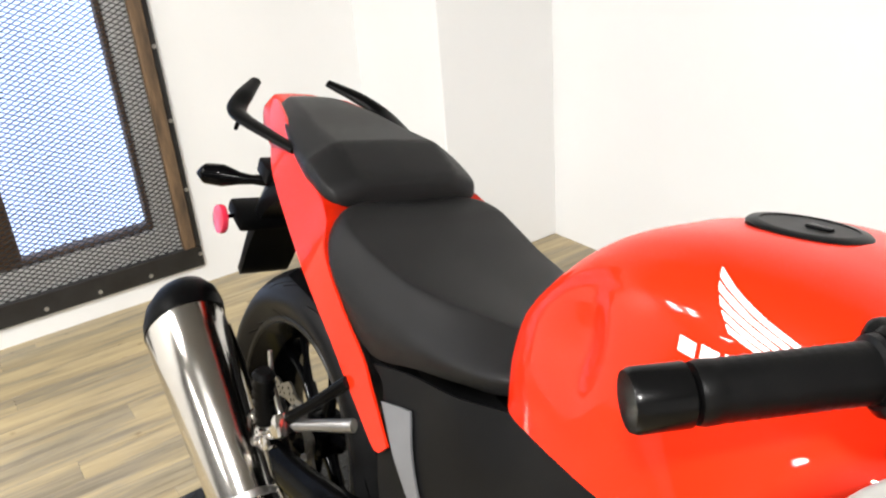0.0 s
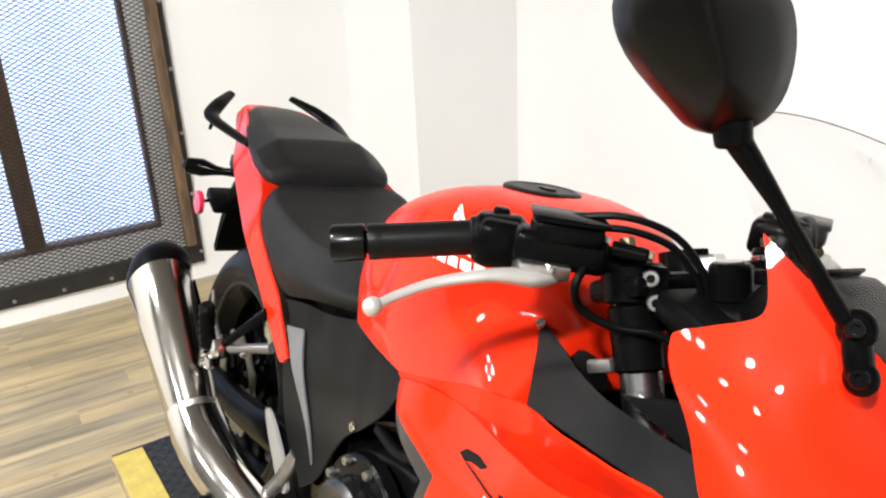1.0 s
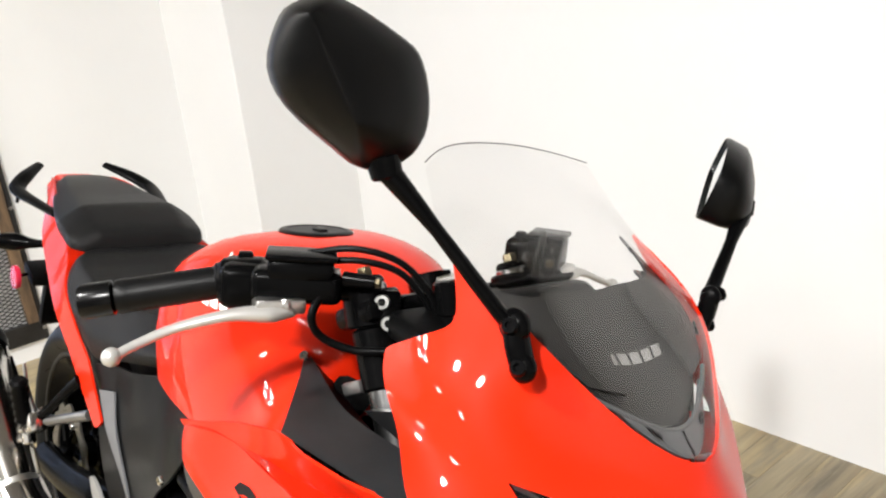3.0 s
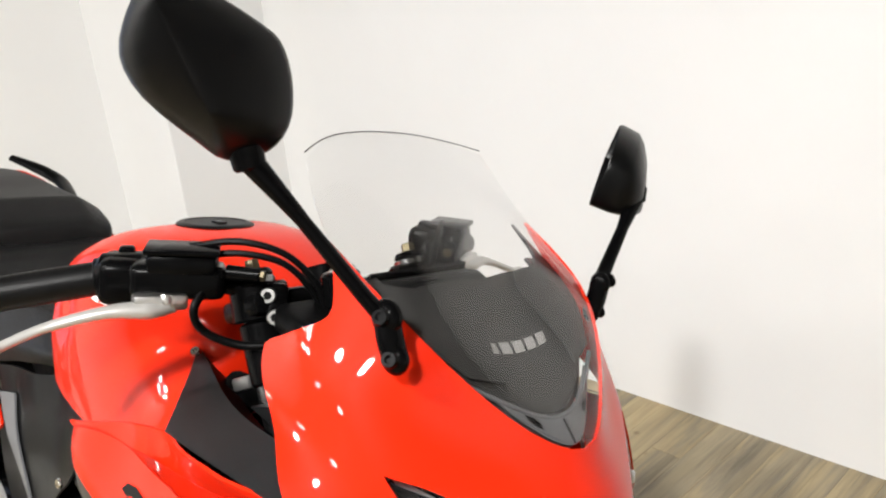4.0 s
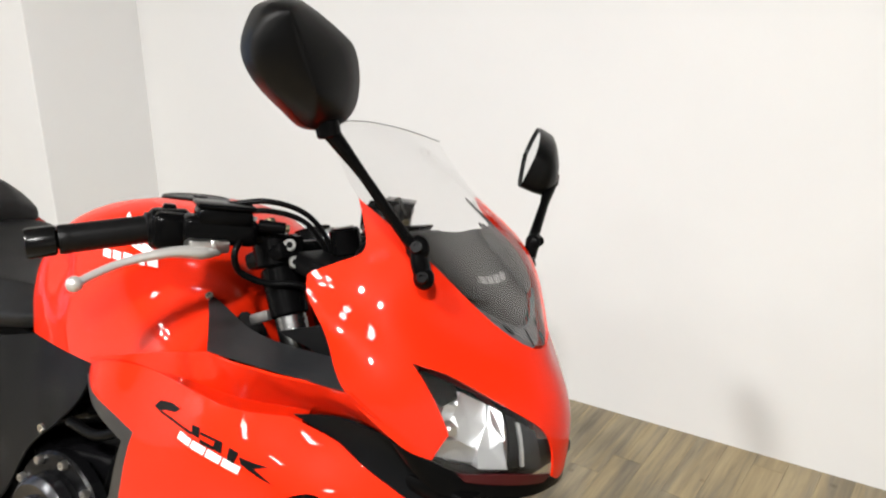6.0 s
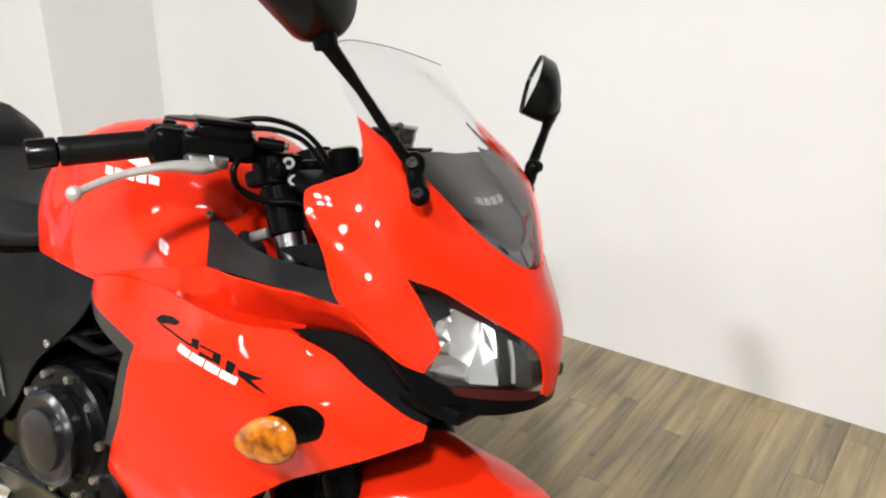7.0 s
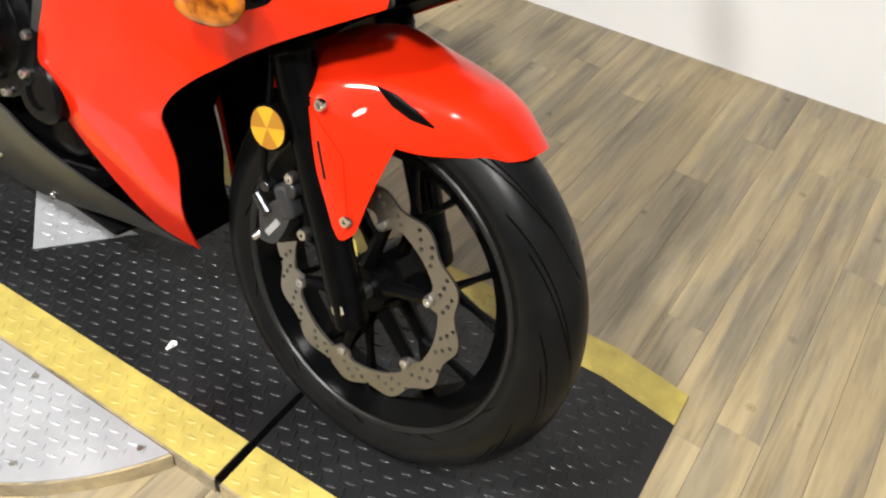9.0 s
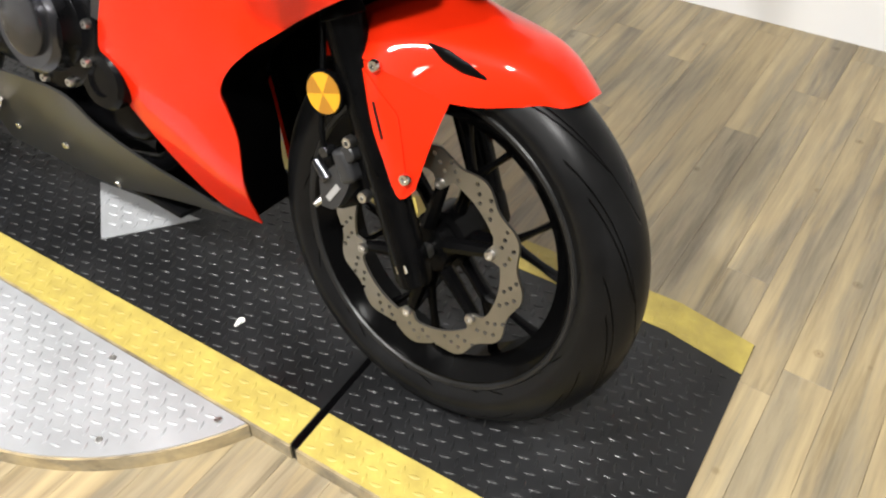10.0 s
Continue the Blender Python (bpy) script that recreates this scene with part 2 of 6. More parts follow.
def plank_material():
    """Weathered grey-tan vinyl plank: long streaks along y, a tint of its own for each plank."""
    m = bpy.data.materials.new("vinyl_plank")
    m.use_nodes = True
    nt = m.node_tree
    b = nt.nodes["Principled BSDF"]
    tc, info = nt.nodes.new("ShaderNodeTexCoord"), nt.nodes.new("ShaderNodeObjectInfo")
    geo = nt.nodes.new("ShaderNodeNewGeometry")
    shift = nt.nodes.new("ShaderNodeVectorMath")
    shift.operation = "ADD"
    mul = nt.nodes.new("ShaderNodeVectorMath")
    mul.operation = "SCALE"
    both = nt.nodes.new("ShaderNodeMath")
    both.operation = "ADD"
    nt.links.new(info.outputs["Random"], both.inputs[0])
    nt.links.new(geo.outputs["Random Per Island"], both.inputs[1])
    comb = nt.nodes.new("ShaderNodeCombineXYZ")
    for k in range(3):
        nt.links.new(both.outputs[0], comb.inputs[k])
    mul.inputs["Scale"].default_value = 37.0
    nt.links.new(comb.outputs[0], mul.inputs[0])
    nt.links.new(geo.outputs["Position"], shift.inputs[0])
    nt.links.new(mul.outputs[0], shift.inputs[1])
    def noise_at(scale, stretch, detail=5, rough=0.6, dist=0.0):
        mp = nt.nodes.new("ShaderNodeMapping")
        mp.inputs["Scale"].default_value = stretch
        n = nt.nodes.new("ShaderNodeTexNoise")
        n.inputs["Scale"].default_value, n.inputs["Detail"].default_value = scale, detail
        n.inputs["Roughness"].default_value, n.inputs["Distortion"].default_value = rough, dist
        nt.links.new(shift.outputs[0], mp.inputs["Vector"])
        nt.links.new(mp.outputs["Vector"], n.inputs["Vector"])
        return n
    def ramp(src, stops):
        r = nt.nodes.new("ShaderNodeValToRGB")
        r.color_ramp.elements[0].position, r.color_ramp.elements[0].color = stops[0][0], (*stops[0][1], 1)
        r.color_ramp.elements[1].position, r.color_ramp.elements[1].color = stops[-1][0], (*stops[-1][1], 1)
        for p, c in stops[1:-1]:
            r.color_ramp.elements.new(p).color = (*c, 1)
        nt.links.new(src, r.inputs["Fac"])
        return r
    def mixer(kind, fac, a, c):
        x = nt.nodes.new("ShaderNodeMix")
        x.data_type, x.blend_type = "RGBA", kind
        if isinstance(fac, float):
            x.inputs["Factor"].default_value = fac
        else:
            nt.links.new(fac, x.inputs["Factor"])
        nt.links.new(a, x.inputs[6])
        nt.links.new(c, x.inputs[7])
        return x.outputs[2]
    streak = noise_at(26, (1.0, 0.055, 1), 9, 0.66, 0.25)
    cloud = noise_at(10, (1.0, 0.10, 1), 8, 0.66, 0.3)
    fine = noise_at(60, (1.0, 0.05, 1), 4, 0.6)
    c1 = ramp(streak.outputs["Fac"], [(0.34, (0.20, 0.155, 0.102)), (0.43, (0.34, 0.28, 0.185)), (0.50, (0.48, 0.395, 0.250)), (0.62, (0.66, 0.545, 0.345))])
    c2 = ramp(cloud.outputs["Fac"], [(0.38, (0.20, 0.180, 0.145)), (0.46, (0.34, 0.310, 0.250)), (0.52, (0.52, 0.430, 0.280)), (0.60, (0.72, 0.585, 0.360))])
    col = mixer("MIX", 0.52, c1.outputs["Color"], c2.outputs["Color"])
    c3 = ramp(fine.outputs["Fac"], [(0.30, (0.55, 0.53, 0.50)), (0.42, (0.90, 0.90, 0.90)), (0.6, (1, 1, 1))])
    col = mixer("MULTIPLY", 0.7, col, c3.outputs["Color"])
    vor = nt.nodes.new("ShaderNodeTexVoronoi")
    vor.inputs["Scale"].default_value = 8.0
    nt.links.new(shift.outputs[0], vor.inputs["Vector"])
    knot = ramp(vor.outputs["Distance"], [(0.0, (0.22, 0.18, 0.14)), (0.03, (0.45, 0.40, 0.35)), (0.045, (0.9, 0.88, 0.85)), (0.06, (0.62, 0.58, 0.52)), (0.09, (1, 1, 1))])
    col = mixer("MULTIPLY", 0.8, col, knot.outputs["Color"])
    tint = ramp(both.outputs[0], [(0.0, (0.90, 0.90, 0.90)), (0.5, (1.0, 0.985, 0.95)), (1.0, (0.94, 0.92, 0.88))])
    col = mixer("MULTIPLY", 1.0, col, tint.outputs["Color"])
    shade = nt.nodes.new("ShaderNodeHueSaturation")
    shade.inputs["Saturation"].default_value, shade.inputs["Value"].default_value = 1.08, 0.66
    nt.links.new(col, shade.inputs["Color"])
    col = shade.outputs["Color"]
    nt.links.new(col, b.inputs["Base Color"])
    b.inputs["Roughness"].default_value = 0.42
    bp = nt.nodes.new("ShaderNodeBump")
    bp.inputs["Strength"].default_value, bp.inputs["Distance"].default_value = 0.2, 0.001
    nt.links.new(fine.outputs["Fac"], bp.inputs["Height"])
    nt.links.new(bp.outputs["Normal"], b.inputs["Normal"])
    return m


PLANK = plank_material()


# ---- smooth body surfaces of the motorcycle (x forward from the front axle, y to its left, z above the platform) ----
def tps(ctrl):
    """A smooth height field through control points (a, b, value)."""
    c = np.array(ctrl, float)
    p, v, n = c[:, :2], c[:, 2], len(c)
    def kern(d2):
        return 0.5 * d2 * np.log(d2 + 1e-12)
    k = kern(((p[:, None] - p[None]) ** 2).sum(-1)) + 2e-4 * np.eye(n)
    q = np.hstack([np.ones((n, 1)), p])
    w = np.linalg.solve(np.block([[k, q], [q.T, np.zeros((3, 3))]]), np.concatenate([v, np.zeros(3)]))
    def field(a, b):
        a, b = np.asarray(a, float), np.asarray(b, float)
        d2 = (a[..., None] - p[:, 0]) ** 2 + (b[..., None] - p[:, 1]) ** 2
        return kern(d2) @ w[:n] + w[n] + w[n + 1] * a + w[n + 2] * b
    return field


def spline(rows, t):
    """Catmull-Rom through rows (n, ...), t from 0 to n - 1."""
    r = np.asarray(rows, float)
    t = np.atleast_1d(np.asarray(t, float))
    n = len(r)
    i = np.clip(np.floor(t).astype(int), 0, n - 2)
    f = (t - i).reshape((-1,) + (1,) * (r.ndim - 1))
    ext = np.concatenate([[2 * r[0] - r[1]], r, [2 * r[-1] - r[-2]]])
    a, b, c, d = ext[i], ext[i + 1], ext[i + 2], ext[i + 3]
    return 0.5 * (2 * b + (c - a) * f + (2 * a - 5 * b + 4 * c - d) * f ** 2 + (3 * b - a - 3 * c + d) * f ** 3)


def natural(rows):
    """A curve of continuous bend through rows; returns its evaluation at t from 0 to n - 1."""
    r = np.asarray(rows, float)
    n = len(r)
    flat = r.reshape(n, -1)
    a = np.eye(n)
    rhs = np.zeros_like(flat)
    for i in range(1, n - 1):
        a[i, i - 1:i + 2] = (1, 4, 1)
        rhs[i] = 6 * (flat[i + 1] - 2 * flat[i] + flat[i - 1])
    bend = np.linalg.solve(a, rhs)
    def at(t):
        t = np.atleast_1d(np.asarray(t, float))
        i = np.clip(np.floor(t).astype(int), 0, n - 2)
        f = (t - i)[:, None]
        g = 1 - f
        out = g * flat[i] + f * flat[i + 1] + ((g ** 3 - g) * bend[i] + (f ** 3 - f) * bend[i + 1]) / 6
        return out.reshape((len(t),) + r.shape[1:])
    return at


def patch(grid):
    """A surface through a grid of points; returns f(u, v) -> places, u along a row, v down the rows."""
    down = natural(np.asarray(grid, float))
    def f(u, v):
        u, v = np.atleast_1d(u), np.atleast_1d(v)
        cols = down(v)
        out = np.empty((len(u), 3))
        for k in range(len(u)):
            out[k] = natural(cols[k])(u[k])[0]
        return out
    return f


FLANK = tps([(-.566, .748, .185), (-.494, .75, .228), (-.41, .69, .226), (-.30, .83, .208), (-.42, .80, .205), (-.10, .85, .213),
             (-.183, .782, .182), (-.30, .778, .204), (-.40, .782, .207), (-.30, .75, .224), (-.20, .738, .212), (-.20, .70, .217), (-.12, .718, .191), (-.124, .764, .165), (-.12, .68, .198), (-.03, .717, .140), (-.04, .68, .163), (-.08, .64, .172),
             (-.50, .50, .185), (-.35, .50, .185), (-.44, .36, .145), (-.40, .284, .115), (-.26, .44, .152), (-.30, .47, .174), (-.19, .565, .168), (-.22, .60, .184), (-.01, .776, .118), (-.004, .73, .116), (-.31, .30, .126), (-.29, .36, .140), (-.307, .204, .065), (-.20, .55, .18)])


def flank(x, z):
    x, z = np.atleast_1d(x), np.atleast_1d(z)
    return np.stack([x, -FLANK(x, z), z], -1)


NOSE_HALF = [[(-.163, -.132, 1.042), (-.065, -.118, .988), (.0, -.067, .925), (.036, 0, .893)],
             [(-.188, -.177, .948), (-.084, -.166, .938), (-.004, -.091, .892), (.051, 0, .866)],
             [(-.135, -.200, .900), (-.041, -.165, .872), (.032, -.089, .838), (.074, 0, .825)],
             [(-.086, -.216, .851), (-.014, -.162, .808), (.045, -.091, .780), (.083, 0, .768)],
             [(-.05, -.172, .79), (.0, -.152, .75), (.051, -.09, .725), (.078, 0, .715)]]
SCREEN_HALF = [[(-.230, -.116, 1.110), (-.262, -.062, 1.120), (-.272, 0, 1.123)],
               [(-.163, -.130, 1.040), (-.155, -.075, 1.058), (-.150, 0, 1.063)],
               [(-.067, -.115, .986), (-.050, -.068, .985), (-.042, 0, .977)],
               [(.0, -.063, .924), (.022, -.034, .905), (.036, 0, .894)]]


def whole(half):
    """A row-wise mirrored grid, so that the middle runs through smoothly."""
    return [r + [(x, -y, z) for x, y, z in reversed(r[:-1])] for r in half]


nose = patch(whole(NOSE_HALF))
screen = patch(whole(SCREEN_HALF))


def field(ctrl):
    """A side surface: half width over (x, z)."""
    w = tps(ctrl)
    def f(x, z):
        x, z = np.atleast_1d(x), np.atleast_1d(z)
        return np.stack([x, -w(x, z), z], -1)
    return f


shoulder = field([(-.52, .765, .222), (-.46, .765, .220), (-.45, .79, .2125), (-.39, .776, .208), (-.40, .80, .204), (-.30, .83, .209), (-.25, .806, .206), (-.10, .85, .215), (-.10, .834, .211), (-.17, .822, .208),
                  (-.33, .772, .196), (-.26, .772, .180), (-.18, .782, .160), (-.18, .795, .170), (-.10, .80, .160), (-.04, .785, .150), (-.06, .815, .190)])
cover = field([(-.778, .733, .136), (-.566, .748, .176), (-.701, .592, .163), (-.95, .63, .148), (-.966, .576, .160), (-1.044, .66, .152),
               (-.80, .50, .155), (-.85, .69, .148), (-.62, .66, .18), (-.90, .45, .15)])
tail = field([(-.966, .576, .166), (-1.044, .669, .158), (-1.08, .62, .168), (-1.19, .77, .158), (-1.23, .811, .138), (-1.30, .74, .155),
              (-1.436, .808, .126), (-1.45, .87, .10), (-1.60, .88, .062), (-1.63, .84, .06)])
belly = field([(-.62, .15, .075), (-.62, .26, .135), (-.33, .20, .055), (-.35, .30, .11), (-.95, .17, .085), (-.95, .30, .145)])


# ---- mesh helpers ----
def part(name, bm, material, parent=None, label="", smooth=True, sharp=40):
    """Links a bmesh as one mesh object under a thing or a part."""
    bmesh.ops.recalc_face_normals(bm, faces=bm.faces)
    for f in bm.faces:
        f.smooth = smooth
    if smooth:
        lim = radians(sharp)
        for e in bm.edges:
            if len(e.link_faces) == 2 and e.calc_face_angle(0) > lim:
                e.smooth = False
    me = bpy.data.meshes.new(name)
    bm.to_mesh(me)
    bm.free()
    for m in (material if isinstance(material, (list, tuple)) else [material]):
        me.materials.append(m)
    ob = new(name, me)
    if parent is not None:
        ob.parent = parent
    if label:
        ob["label"] = label
    return ob


def thing(name, label, category, m=None, group="", kind=""):
    ob = tagged(new(name), label, category, group, kind)
    if m is not None:
        ob.matrix_basis = m
    return ob


def mirrored(bm):
    """The same shape on the other side of the motorcycle."""
    b2 = bm.copy()
    for v in b2.verts:
        v.co.y = -v.co.y
    bmesh.ops.reverse_faces(b2, faces=b2.faces)
    return b2


def rings(bm, loops, closed=True, cap=True):
    """Skins a row of loops of points."""
    vs = [[bm.verts.new(p) for p in lp] for lp in loops]
    n = len(vs[0])
    for a, b in zip(vs, vs[1:]):
        for i in range(n if closed else n - 1):
            j = (i + 1) % n
            bm.faces.new((a[i], a[j], b[j], b[i]))
    if cap and closed:
        bm.faces.new(vs[0])
        bm.faces.new(list(reversed(vs[-1])))
    return vs


def path_through(pts, per=6):
    return spline(np.array(pts, float), np.linspace(0, len(pts) - 1, (len(pts) - 1) * per + 1))


def tube(pts, radius, n=12, per=6, flat=1.0, up=(0, 0, 1), smooth_path=True, bm=None):
    """A pipe along points; radius: one, or one a point; flat: its thickness by its width."""
    bm = bm or bmesh.new()
    p = np.array(pts, float)
    r = np.array(radius if hasattr(radius, "__len__") else [radius] * len(p), float)
    if smooth_path and len(p) > 2:
        r = np.interp(np.linspace(0, len(p) - 1, (len(p) - 1) * per + 1), np.arange(len(p)), r)
        p = path_through(p, per)
    loops, side = [], None
    for k in range(len(p)):
        d = Vector((p[min(k + 1, len(p) - 1)] - p[max(k - 1, 0)]).tolist()).normalized()
        if side is None:
            side = d.cross(Vector(up))
            if side.length < 1e-3:
                side = d.cross(Vector((1, 0, 0)))
        side = (side - d * side.dot(d)).normalized()
        w = side.cross(d)
        loops.append([Vector(p[k].tolist()) + float(r[k]) * (math.cos(a) * side + flat * math.sin(a) * w) for a in np.linspace(0, 2 * math.pi, n, endpoint=False).tolist()])
    rings(bm, loops)
    return bm


def lathe(profile, n=48, axis="y", centre=(0, 0, 0), bm=None):
    """Turns a profile of (radius, along) round an axis; closed round, open along."""
    bm = bm or bmesh.new()
    loops = []
    for r, h in profile:
        lp = []
        for a in np.linspace(0, 2 * math.pi, n, endpoint=False).tolist():
            c, s = r * math.cos(a), r * math.sin(a)
            q = {"y": (c, h, s), "x": (h, c, s), "z": (c, s, h)}[axis]
            lp.append(Vector(centre) + Vector(q))
        loops.append(lp)
    shut = abs(profile[0][0] - profile[-1][0]) < 1e-6 and abs(profile[0][1] - profile[-1][1]) < 1e-6
    rings(bm, loops, cap=not shut)
    if shut:
        bmesh.ops.remove_doubles(bm, verts=bm.verts, dist=1e-6)
    return bm


def box(size, m=None, bevel=0.0, seg=2, bm=None):
    b = bmesh.new()
    bmesh.ops.create_cube(b, size=1)
    bmesh.ops.scale(b, vec=size, verts=b.verts)
    if bevel:
        bmesh.ops.bevel(b, geom=list(b.edges), offset=bevel, segments=seg, affect="EDGES", profile=0.5)
    if m is not None:
        b.transform(m)
    if bm is None:
        return b
    me = bpy.data.meshes.new("tmp")
    b.to_mesh(me)
    b.free()
    bm.from_mesh(me)
    bpy.data.meshes.remove(me)
    return bm


def along(a, b, up=(0, 0, 1)):
    """A pose at a whose z axis points to b."""
    q = (Vector(b) - Vector(a)).to_track_quat("Z", "Y")
    return Matrix.Translation(a) @ q.to_matrix().to_4x4()


def cyl(a, b, r, r2=None, n=20, bevel=0.0, bm=None):
    """A round bar from a to b with slightly broken edges."""
    bm = bm or bmesh.new()
    r2 = r if r2 is None else r2
    m, ln = along(a, b), (Vector(b) - Vector(a)).length
    prof = [(r - bevel, 0), (r, bevel), (r2, ln - bevel), (r2 - bevel, ln)] if bevel else [(r, 0), (r2, ln)]
    loops = [[m @ Vector((q * math.cos(t), q * math.sin(t), h)) for t in np.linspace(0, 2 * math.pi, n, endpoint=False).tolist()] for q, h in prof]
    rings(bm, loops)
    return bm


def outline(pts, per=5):
    """A closed outline; a third number marks a sharp corner, the rest is rounded."""
    n = len(pts)
    corners = [i for i, p in enumerate(pts) if len(p) > 2]
    if not corners:
        ring = np.array([p[:2] for p in pts] * 3, float)
        return spline(ring, np.arange(n * per) / per + n)
    out = []
    for k, c in enumerate(corners):
        d = corners[(k + 1) % len(corners)]
        idx = [(c + i) % n for i in range(((d - c - 1) % n) + 2)]
        run = np.array([pts[i][:2] for i in idx], float)
        if len(run) == 2:
            seg = run[0] + (run[1] - run[0]) * np.linspace(0, 1, per)[:, None]
        else:
            seg = spline(run, np.linspace(0, len(run) - 1, (len(run) - 1) * per + 1))
        out.extend(seg[:-1])
    return np.array(out)


def inside(poly, a, b):
    x, y = poly[:, 0], poly[:, 1]
    x2, y2 = np.roll(x, -1), np.roll(y, -1)
    hit = ((y > b) != (y2 > b)) & (a < (x2 - x) * (b - y) / (y2 - y + 1e-15) + x)
    return hit.sum() % 2 == 1


def panel(surface, pts, step, thick=0.003, holes=(), lift=0.0, sharp_outline=False):
    """A sheet cut from a surface by an outline in the surface's own coordinates, with thickness inwards (towards the motorcycle's middle)."""
    from mathutils.geometry import delaunay_2d_cdt
    loops = [np.array([p[:2] for p in pts], float) if sharp_outline else outline(pts)] + [outline(h) for h in holes]
    verts, edges = [], []
    for lp in loops:
        i0 = len(verts)
        verts += [tuple(p) for p in lp]
        edges += [(i0 + i, i0 + (i + 1) % len(lp)) for i in range(len(lp))]
    lo, hi = loops[0].min(0), loops[0].max(0)
    sa, sb = step if hasattr(step, "__len__") else (step, step)
    for i, a in enumerate(np.arange(lo[0] + sa / 2, hi[0], sa)):
        for b in np.arange(lo[1] + sb * (0.25 + 0.5 * (i % 2)), hi[1], sb):
            if inside(loops[0], a, b) and not any(inside(h, a, b) for h in loops[1:]):
                d = min(np.hypot((lp[:, 0] - a) / sa, (lp[:, 1] - b) / sb).min() for lp in loops)
                if d > 0.45:
                    verts.append((a, b))
    vo, _, fo, *_ = delaunay_2d_cdt([Vector(v) for v in verts], edges, [], 0, 1e-7)
    va = np.array([tuple(v) for v in vo])
    tris = []
    for f in fo:
        c = va[list(f)].mean(0)
        if inside(loops[0], *c) and not any(inside(h, *c) for h in loops[1:]):
            tris.append(list(f))
    p3 = surface(va[:, 0], va[:, 1])
    eps = 1e-3
    du = surface(va[:, 0] + eps * sa * 50, va[:, 1]) - p3
    dv = surface(va[:, 0], va[:, 1] + eps * sb * 50) - p3
    nrm = np.cross(du, dv)
    nrm /= np.linalg.norm(nrm, axis=1)[:, None] + 1e-12
    mid = p3.mean(0)
    if (nrm.mean(0) * np.array([0.35, np.sign(mid[1]) or -1, 0.5])).sum() < 0:
        nrm = -nrm
    p3 = p3 + lift * nrm
    bm = bmesh.new()
    used = sorted({i for t in tris for i in t})
    front = {i: bm.verts.new(p3[i]) for i in used}
    back = {i: bm.verts.new(p3[i] - thick * nrm[i]) for i in used}
    count = {}
    for t in tris:
        bm.faces.new([front[i] for i in t])
        bm.faces.new([back[i] for i in reversed(t)])
        for k in range(3):
            e = (t[k], t[(k + 1) % 3])
            count[e] = True
    for (i, j) in list(count):
        if (j, i) not in count:
            bm.faces.new((front[j], front[i], back[i], back[j]))
    return bm


def both_sides(name, bm, material, parent, label=""):
    other = mirrored(bm)
    return part(name, bm, material, parent, label), part(name, other, material, parent, label)


def bolt(bm, place, axis, r=0.006, h=0.005):
    """A domed socket bolt on a surface."""
    m = along(place, Vector(place) + Vector(axis))
    prof = [(r, 0), (r, h * 0.5), (r * 0.8, h), (r * 0.45, h), (r * 0.4, h * 0.5)]
    loops = [[m @ Vector((q * math.cos(t), q * math.sin(t), z)) for t in np.linspace(0, 2 * math.pi, 12, endpoint=False).tolist()] for q, z in prof]
    rings(bm, loops)
    return bm


# ---- the room ----
def slab(name, x0, x1, y0, y1, z0, z1, material, parent=None, bevel=0.0, label=""):
    b = box((x1 - x0, y1 - y0, z1 - z0), Matrix.Translation(((x0 + x1) / 2, (y0 + y1) / 2, (z0 + z1) / 2)), bevel)
    return part(name, b, material, parent, label, smooth=False)


XW, XE, YS, ZC = -2.87, 3.3, -4.2, 2.9
WIN = (-0.86, 0.245, 0.15, 1.95)          # opening in the west wall: y from, to, z from, to


def wall_with_opening(x0, x1):
    bm = bmesh.new()
    y0, y1, z0, z1 = WIN
    for a, b, c, d in ((YS - 0.2, y0, 0, ZC), (y1, 1.9, 0, ZC), (y0, y1, 0, z0), (y0, y1, z1, ZC)):
        box((x1 - x0, b - a, d - c), Matrix.Translation(((x0 + x1) / 2, (a + b) / 2, (c + d) / 2)), bm=bm)
    return part("wall_west", bm, WALL, smooth=False)


tagged(wall_with_opening(XW - 0.24, XW), "white painted wall with a barred window", "wall", kind="structure")
north = part("wall_north", box((7.2, 0.2, ZC), pose(0.2, 1.571 + 0.1 + 0.011, ZC / 2, 0, 0, 3.14)), WALL, smooth=False)
tagged(north, "plain white painted wall behind the motorcycle", "wall", kind="structure")
tagged(part("wall_pilaster", box((0.535, 0.75, ZC), Matrix.Translation((-2.335 - 0.2675, 0.995 + 0.375, ZC / 2)), 0.004), WALL, smooth=False), "white painted wall projection in the corner", "wall", kind="structure")
# out of view: closes the room and works as a reflector
tagged(slab("wall_east", XE, XE + 0.2, YS - 0.2, 2.1, 0, ZC, BOUNCE_WALL), "unseen pale wall, added to bounce light", "wall", kind="structure")
# assumed wall out of view, dark so that it returns little light
tagged(slab("wall_south", XW - 0.2, XE + 0.2, YS - 0.2, YS, 0, ZC, UNSEEN_DARK_WALL), "unseen plain wall, kept dark to limit reflections", "wall", kind="structure")
# never in view; its dark tone shapes the light below
tagged(slab("ceiling", XW - 0.3, XE + 0.3, YS - 0.3, 2.2, ZC, ZC + 0.1, CEIL), "unseen plain ceiling, kept dark to limit reflections", "ceiling", kind="structure")
floor = tagged(slab("floor", XW - 0.3, XE + 0.3, YS - 0.3, 2.2, -0.12, -0.004, BLACK_MATTE), "weathered grey-tan wood-look vinyl plank floor", "floor", kind="structure")


